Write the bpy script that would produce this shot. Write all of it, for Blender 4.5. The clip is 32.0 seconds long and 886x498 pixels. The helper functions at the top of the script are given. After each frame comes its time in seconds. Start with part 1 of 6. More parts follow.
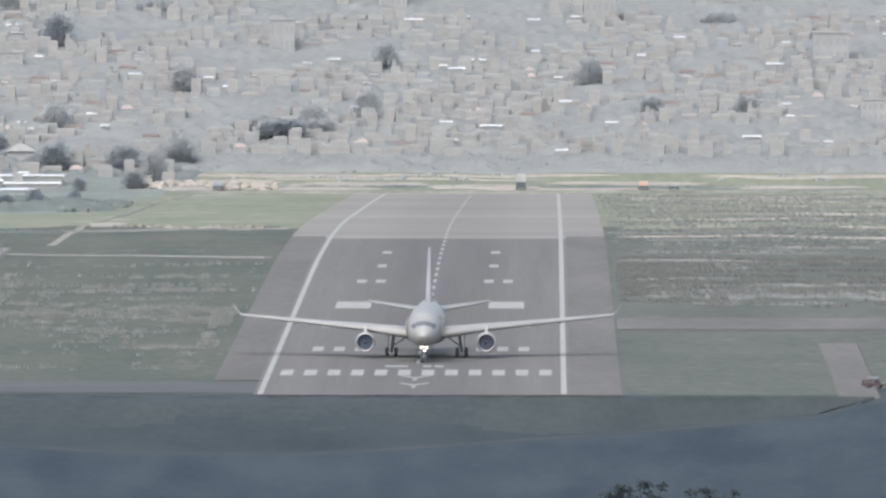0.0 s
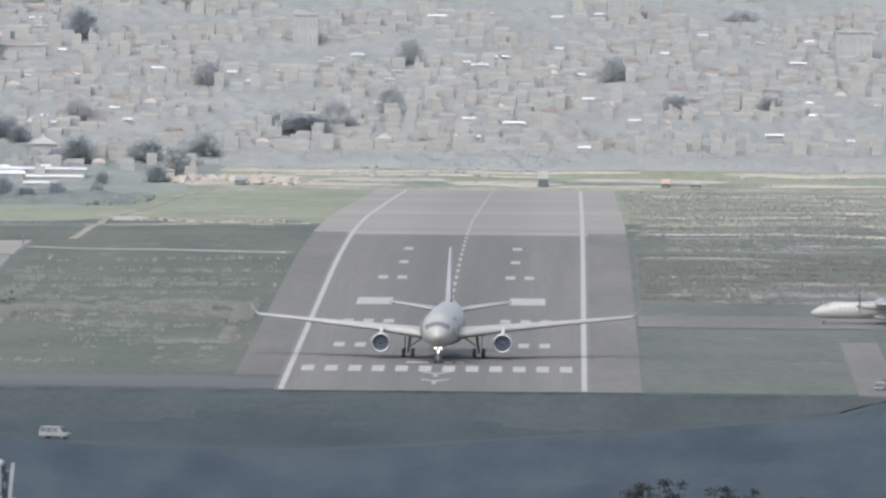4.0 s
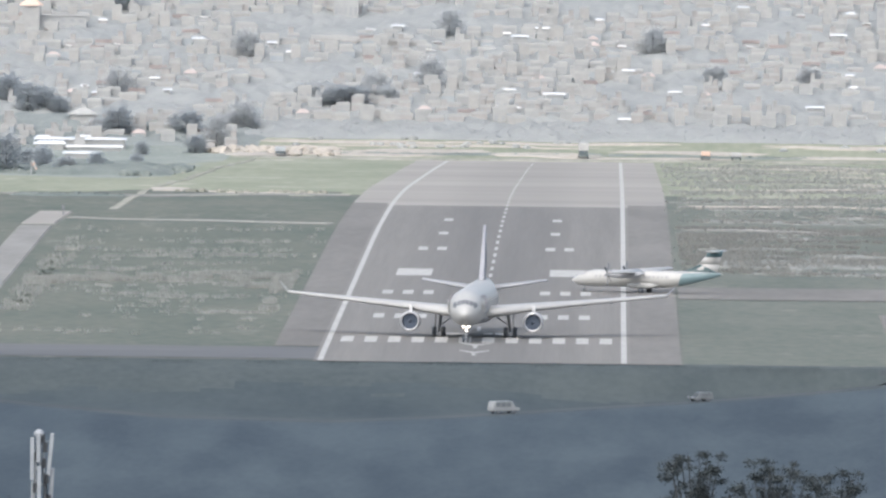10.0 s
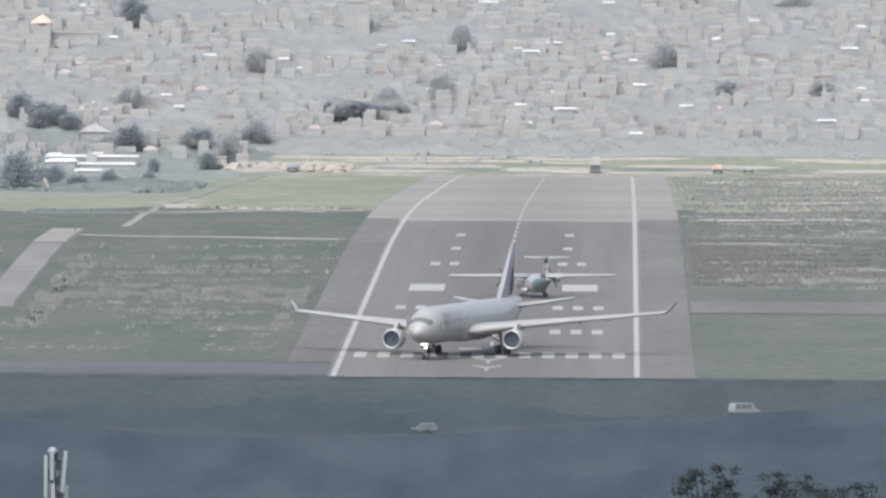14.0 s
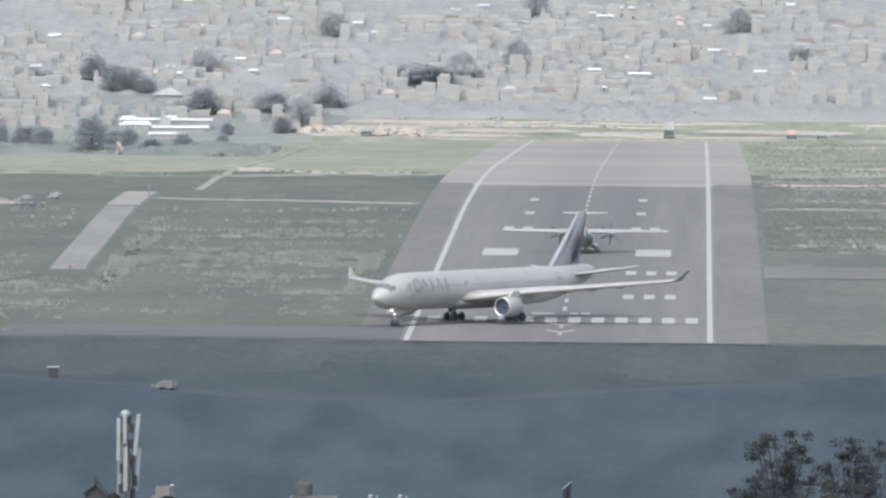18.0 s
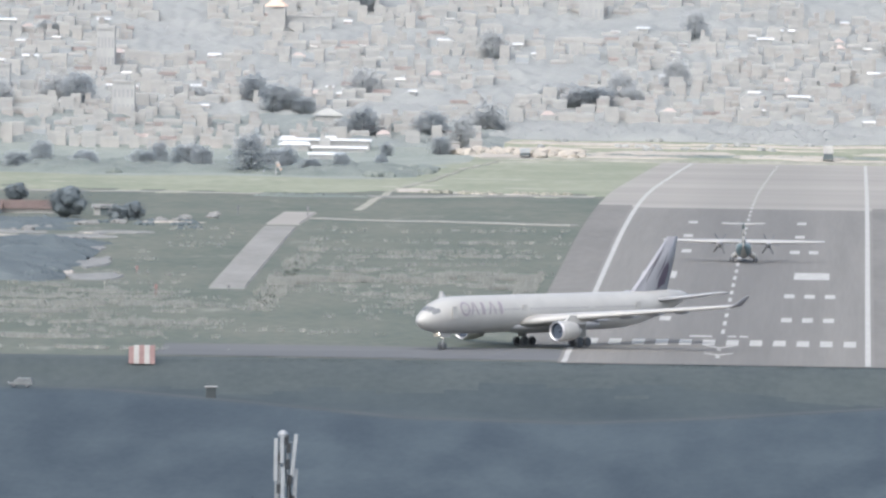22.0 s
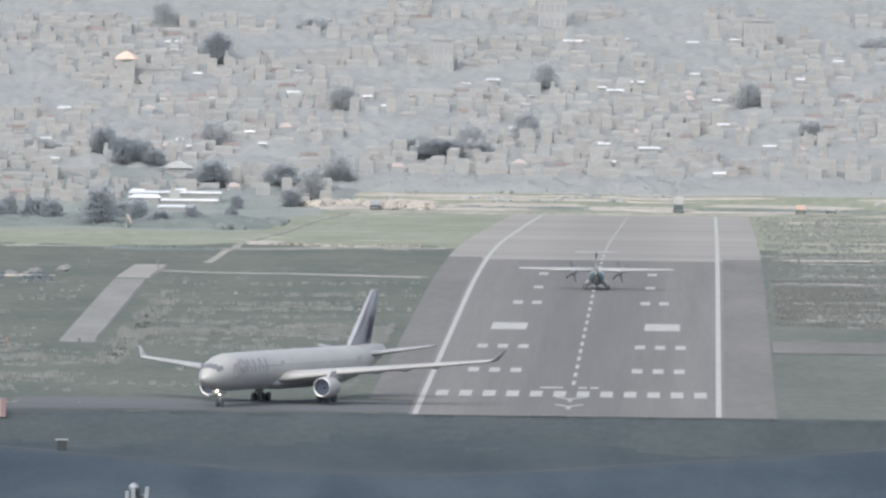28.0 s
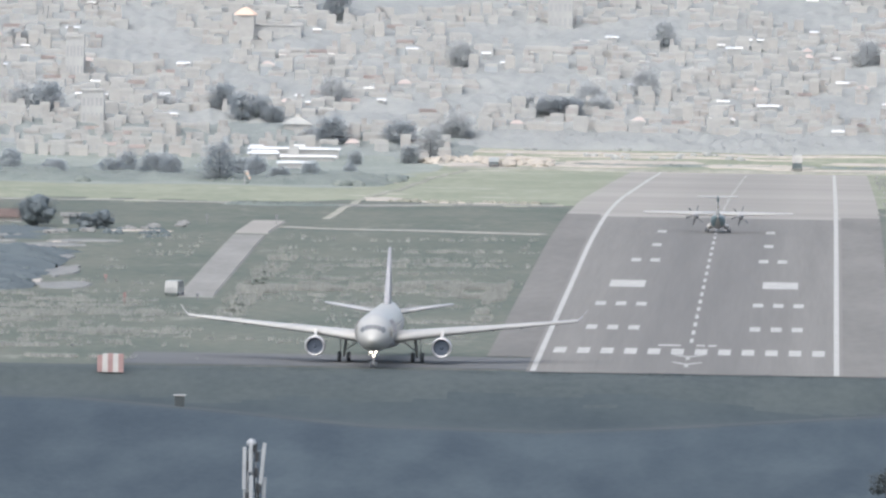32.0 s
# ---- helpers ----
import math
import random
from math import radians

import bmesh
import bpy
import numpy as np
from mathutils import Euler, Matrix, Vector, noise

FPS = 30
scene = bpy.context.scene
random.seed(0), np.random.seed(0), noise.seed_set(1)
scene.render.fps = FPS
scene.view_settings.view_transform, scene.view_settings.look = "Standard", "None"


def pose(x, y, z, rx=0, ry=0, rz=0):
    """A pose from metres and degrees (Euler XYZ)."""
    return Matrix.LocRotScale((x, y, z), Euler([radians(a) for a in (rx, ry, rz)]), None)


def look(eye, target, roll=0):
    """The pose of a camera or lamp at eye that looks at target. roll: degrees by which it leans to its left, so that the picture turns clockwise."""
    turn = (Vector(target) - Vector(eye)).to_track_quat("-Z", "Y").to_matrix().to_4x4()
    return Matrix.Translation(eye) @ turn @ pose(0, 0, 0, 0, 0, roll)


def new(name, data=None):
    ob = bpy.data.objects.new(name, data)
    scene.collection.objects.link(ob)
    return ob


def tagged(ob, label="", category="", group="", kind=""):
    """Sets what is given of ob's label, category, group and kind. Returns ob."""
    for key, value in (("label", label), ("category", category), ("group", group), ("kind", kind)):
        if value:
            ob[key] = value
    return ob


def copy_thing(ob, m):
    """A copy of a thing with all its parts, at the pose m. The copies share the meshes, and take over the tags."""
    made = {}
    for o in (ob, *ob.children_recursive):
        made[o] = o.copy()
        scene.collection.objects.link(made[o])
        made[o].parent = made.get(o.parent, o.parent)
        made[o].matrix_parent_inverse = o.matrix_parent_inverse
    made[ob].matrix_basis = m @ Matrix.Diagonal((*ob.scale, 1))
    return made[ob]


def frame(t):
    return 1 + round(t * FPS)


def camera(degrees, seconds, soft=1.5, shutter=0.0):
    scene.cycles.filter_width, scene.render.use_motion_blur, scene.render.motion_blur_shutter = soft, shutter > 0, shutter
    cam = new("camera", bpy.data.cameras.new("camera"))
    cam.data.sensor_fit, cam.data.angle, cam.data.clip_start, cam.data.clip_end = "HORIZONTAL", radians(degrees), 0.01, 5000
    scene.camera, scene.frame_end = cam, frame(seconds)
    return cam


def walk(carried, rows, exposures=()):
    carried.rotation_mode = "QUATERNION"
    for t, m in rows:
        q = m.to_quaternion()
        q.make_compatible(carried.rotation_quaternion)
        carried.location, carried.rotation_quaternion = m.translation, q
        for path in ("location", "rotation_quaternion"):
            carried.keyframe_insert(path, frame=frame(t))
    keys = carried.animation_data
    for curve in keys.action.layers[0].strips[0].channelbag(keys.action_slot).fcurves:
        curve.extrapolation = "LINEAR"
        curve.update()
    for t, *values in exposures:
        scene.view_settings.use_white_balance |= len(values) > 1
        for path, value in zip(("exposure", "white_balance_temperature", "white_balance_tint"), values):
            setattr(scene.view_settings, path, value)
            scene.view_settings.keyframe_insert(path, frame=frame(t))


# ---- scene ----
cam = camera(2.9940, 32.0, soft=2.5)
EYE = (0.0, 0.0, 100.0)


def aim(yaw, pitch, roll):
    """The camera on its tripod: degrees to the left of the runway's bearing, upwards, and of lean."""
    a, b = radians(yaw), radians(pitch)
    return look(EYE, (EYE[0] - math.sin(a) * math.cos(b), EYE[1] + math.cos(a) * math.cos(b), EYE[2] + math.sin(b)), roll)


walk(cam, [(t, aim(yaw, pitch, roll)) for t, yaw, pitch, roll in (
    (0, 0.3634, -1.7906, 0.03), (0.5, 0.3300, -1.8082, 0.07), (1, 0.3316, -1.8347, 0.39), (1.5, 0.3599, -1.8270, 0.29),
    (2, 0.4070, -1.7902, 0.27), (2.5, 0.4326, -1.7879, 0.38), (3, 0.4385, -1.7914, 0.27), (3.5, 0.4353, -1.8034, 0.51),
    (5.5, 0.4273, -1.8041, 0.48), (6, 0.3413, -1.7795, 0.54), (6.5, 0.3325, -1.7690, 0.60), (7, 0.3338, -1.7879, 0.57),
    (7.5, 0.3703, -1.8074, 0.55), (8, 0.5104, -1.8246, 0.52), (8.5, 0.5825, -1.8525, 0.60), (9, 0.5728, -1.8192, 0.50),
    (9.5, 0.5898, -1.9124, 0.42), (10, 0.5706, -1.9020, 0.64), (10.5, 0.4893, -1.8200, 0.48), (11, 0.5027, -1.8471, 0.55),
    (11.5, 0.4867, -1.8368, 0.59), (12, 0.4931, -1.8557, 0.87), (12.5, 0.5457, -1.8429, 0.32), (13, 0.5883, -1.8405, 0.41),
    (13.5, 0.6062, -1.8343, 0.27), (15.5, 0.6213, -1.9415, 0.69), (16, 0.6373, -1.8812, 0.87), (16.5, 0.7119, -1.9300, 0.94),
    (17, 0.7989, -1.9051, 0.74), (17.5, 0.8246, -1.9094, 0.56), (18, 0.8603, -1.9726, 0.50), (18.5, 0.9057, -2.0165, 0.60),
    (19, 0.9364, -2.0319, 1.02), (19.5, 1.1798, -2.0644, 0.98), (20, 1.4252, -1.9753, 1.16), (20.5, 1.5069, -2.0293, 0.73),
    (21, 1.4625, -2.1039, 0.88), (21.5, 1.4224, -2.0581, 1.07), (22, 1.3972, -1.9057, 0.84), (22.5, 1.2547, -1.8682, 0.71),
    (23, 1.1684, -1.8392, 0.72), (23.5, 1.1089, -1.8290, 0.74), (24, 1.0863, -1.8475, 0.63), (24.5, 1.0533, -1.8446, 0.73),
    (26.5, 1.1804, -1.7485, 0.71), (27, 1.0247, -1.7607, 0.95), (27.5, 0.9350, -1.7170, 0.90), (28, 0.8936, -1.7234, 0.68),
    (28.5, 0.8188, -1.7919, 1.12), (29, 1.0820, -1.7796, 1.14), (29.5, 1.1081, -1.6677, 1.23), (30, 1.1081, -1.6587, 0.88),
    (30.1, 1.0880, -1.6921, 0.92), (30.2, 1.0855, -1.8468, 0.91), (30.3, 1.1078, -1.8873, 0.91), (30.4, 1.1109, -1.6944, 0.91),
    (30.5, 1.0719, -1.7396, 0.92), (30.6, 1.1405, -1.8725, 0.91), (30.7, 1.6294, -2.1265, 0.89), (30.8, 1.8897, -2.2146, 0.88),
    (30.9, 1.9448, -2.2307, 0.88), (31, 2.1015, -2.0085, 0.57), (31.1, 2.0247, -2.0085, 0.88), (31.2, 1.7873, -2.0431, 0.89),
    (31.3, 1.7853, -2.0507, 0.89), (31.5, 1.5939, -2.0725, 0.89), (31.7, 1.2963, -1.8062, 0.91), (31.85, 1.2937, -1.8482, 0.91),
    (32, 1.2920, -1.8742, 0.91),
)], exposures=[(t, stops + 0.02, 6470, 8.6) for t, stops in ((0.0, 0.3), (1.0, 0.38), (2.0, 0.28), (7.0, 0.36), (9.0, 0.42), (10.0, 0.6), (11.0, 0.42), (13.0, 0.38), (16.0, 0.6), (18.0, 0.5), (19.0, 0.62), (20.0, 0.62), (21.0, 0.58), (22.0, 0.68), (24.0, 0.4), (28.0, 0.38), (29.0, 0.26), (30.0, 0.24), (31.0, 0.5), (32.0, 0.62))])

# ---- light ----
SUN_TURN, SUN_HEIGHT = radians(200), radians(50)
world = bpy.data.worlds.new("hazy_day")
scene.world = world
world.use_nodes = True
sky = world.node_tree.nodes.new("ShaderNodeTexSky")
sky.sky_type, sky.sun_disc, sky.sun_elevation, sky.sun_rotation = "NISHITA", False, SUN_HEIGHT, SUN_TURN
sky.air_density, sky.dust_density, sky.ozone_density = 1.0, 4.0, 1.0
world.node_tree.links.new(sky.outputs["Color"], world.node_tree.nodes["Background"].inputs["Color"])
world.node_tree.nodes["Background"].inputs["Strength"].default_value = 0.14
sun = new("sun", bpy.data.lights.new("sun", "SUN"))
sun.data.energy, sun.data.angle, sun.data.color = 2.3, radians(95), (1.0, 0.99, 0.97)
sun.matrix_world = look((900 * math.sin(SUN_TURN), 2600 + 900 * math.cos(SUN_TURN), 900 * math.tan(SUN_HEIGHT)), (0, 2600, 0))


# ---- materials ----
def material(name, dark, light=None, scale=1.0, stretch=(1, 1, 1), rough=0.8, metal=0.0, bump=0.0, sheen=0.0,
             fine=0.25, glow=0.0, each=0.0, island=0.0, gloss=0.5, through_leaf=0.0, straw=None, worn=None):
    """A surface between two colours in two scales of noise; each, island: how far single objects, or the pieces of one mesh, differ.
    straw: (colour, share, size in metres along x, along y) of dry streaks in grass; worn: (middle x, half width, share) of a darker wheel track along y."""
    light = light or dark
    m = bpy.data.materials.new(name)
    m.use_nodes = True
    nodes, links = m.node_tree.nodes, m.node_tree.links
    b = nodes["Principled BSDF"]
    b.inputs["Roughness"].default_value, b.inputs["Metallic"].default_value = rough, metal
    b.inputs["Specular IOR Level"].default_value = gloss
    b.inputs["Sheen Weight"].default_value, b.inputs["Sheen Roughness"].default_value = sheen, 0.6
    where = nodes.new("ShaderNodeTexCoord")
    size = nodes.new("ShaderNodeMapping")
    size.inputs["Scale"].default_value = stretch
    links.new(where.outputs["Object"], size.inputs["Vector"])
    broad, small = nodes.new("ShaderNodeTexNoise"), nodes.new("ShaderNodeTexNoise")
    broad.inputs["Scale"].default_value, broad.inputs["Detail"].default_value = scale, 5.0
    small.inputs["Scale"].default_value, small.inputs["Detail"].default_value = scale * 9, 4.0
    for n in (broad, small):
        links.new(size.outputs["Vector"], n.inputs["Vector"])
    both = nodes.new("ShaderNodeMix")
    both.inputs["Factor"].default_value = fine
    links.new(broad.outputs["Fac"], both.inputs["A"])
    links.new(small.outputs["Fac"], both.inputs["B"])
    ramp = nodes.new("ShaderNodeValToRGB")
    ramp.color_ramp.elements[0].position, ramp.color_ramp.elements[1].position = 0.36, 0.64
    ramp.color_ramp.elements[0].color, ramp.color_ramp.elements[1].color = (*dark, 1), (*light, 1)
    links.new(both.outputs["Result"], ramp.inputs["Fac"])
    out = ramp.outputs["Color"]
    if straw:
        colour, share, across, along = straw
        lay = nodes.new("ShaderNodeMapping")
        lay.inputs["Scale"].default_value = (1 / across, 1 / along, 1)
        links.new(where.outputs["Object"], lay.inputs["Vector"])
        streak = nodes.new("ShaderNodeTexNoise")
        streak.inputs["Scale"].default_value, streak.inputs["Detail"].default_value, streak.inputs["Roughness"].default_value = 1.0, 8.0, 0.62
        links.new(lay.outputs["Vector"], streak.inputs["Vector"])
        cut = nodes.new("ShaderNodeMapRange")
        cut.inputs["From Min"].default_value, cut.inputs["From Max"].default_value = 0.66 - share * 0.4, 0.78 - share * 0.4
        links.new(streak.outputs["Fac"], cut.inputs["Value"])
        dry = nodes.new("ShaderNodeMix")
        dry.data_type = "RGBA"
        links.new(cut.outputs["Result"], dry.inputs["Factor"])
        links.new(out, dry.inputs[6])
        dry.inputs[7].default_value = (*colour, 1)
        out = dry.outputs[2]
    if worn:
        middle, half, share = worn
        split, off, span, wide, dark_mix = (nodes.new("ShaderNode" + k) for k in ("SeparateXYZ", "Math", "Math", "MapRange", "Mix"))
        links.new(where.outputs["Object"], split.inputs["Vector"])
        off.operation, off.inputs[1].default_value = "SUBTRACT", middle
        links.new(split.outputs["X"], off.inputs[0])
        span.operation = "ABSOLUTE"
        links.new(off.outputs["Value"], span.inputs[0])
        wide.interpolation_type = "SMOOTHSTEP"
        wide.inputs["From Min"].default_value, wide.inputs["From Max"].default_value = half * 0.35, half
        wide.inputs["To Min"].default_value, wide.inputs["To Max"].default_value = share, 0.0
        links.new(span.outputs["Value"], wide.inputs["Value"])
        dark_mix.data_type = "RGBA"
        links.new(wide.outputs["Result"], dark_mix.inputs["Factor"])
        links.new(out, dark_mix.inputs[6])
        dark_mix.inputs[7].default_value = (0.05, 0.052, 0.056, 1)
        out = dark_mix.outputs[2]
    if each or island:
        info, span, hsv = nodes.new("ShaderNodeObjectInfo" if each else "ShaderNodeNewGeometry"), nodes.new("ShaderNodeMapRange"), nodes.new("ShaderNodeHueSaturation")
        span.inputs["To Min"].default_value, span.inputs["To Max"].default_value = 1 - each - island, 1 + each + island
        links.new(info.outputs["Random" if each else "Random Per Island"], span.inputs["Value"])
        links.new(span.outputs["Result"], hsv.inputs["Value"])
        links.new(out, hsv.inputs["Color"])
        out = hsv.outputs["Color"]
    links.new(out, b.inputs["Base Color"])
    if bump:
        relief = nodes.new("ShaderNodeBump")
        relief.inputs["Strength"].default_value, relief.inputs["Distance"].default_value = 0.6, bump
        links.new(small.outputs["Fac"], relief.inputs["Height"])
        links.new(relief.outputs["Normal"], b.inputs["Normal"])
    if through_leaf:
        thin, blend = nodes.new("ShaderNodeBsdfTranslucent"), nodes.new("ShaderNodeMixShader")
        blend.inputs["Fac"].default_value = through_leaf
        links.new(out, thin.inputs["Color"])
        links.new(b.outputs["BSDF"], blend.inputs[1])
        links.new(thin.outputs["BSDF"], blend.inputs[2])
        links.new(blend.outputs["Shader"], nodes["Material Output"].inputs["Surface"])
    if glow:
        b.inputs["Emission Color"].default_value, b.inputs["Emission Strength"].default_value = (*light, 1), glow
    return m


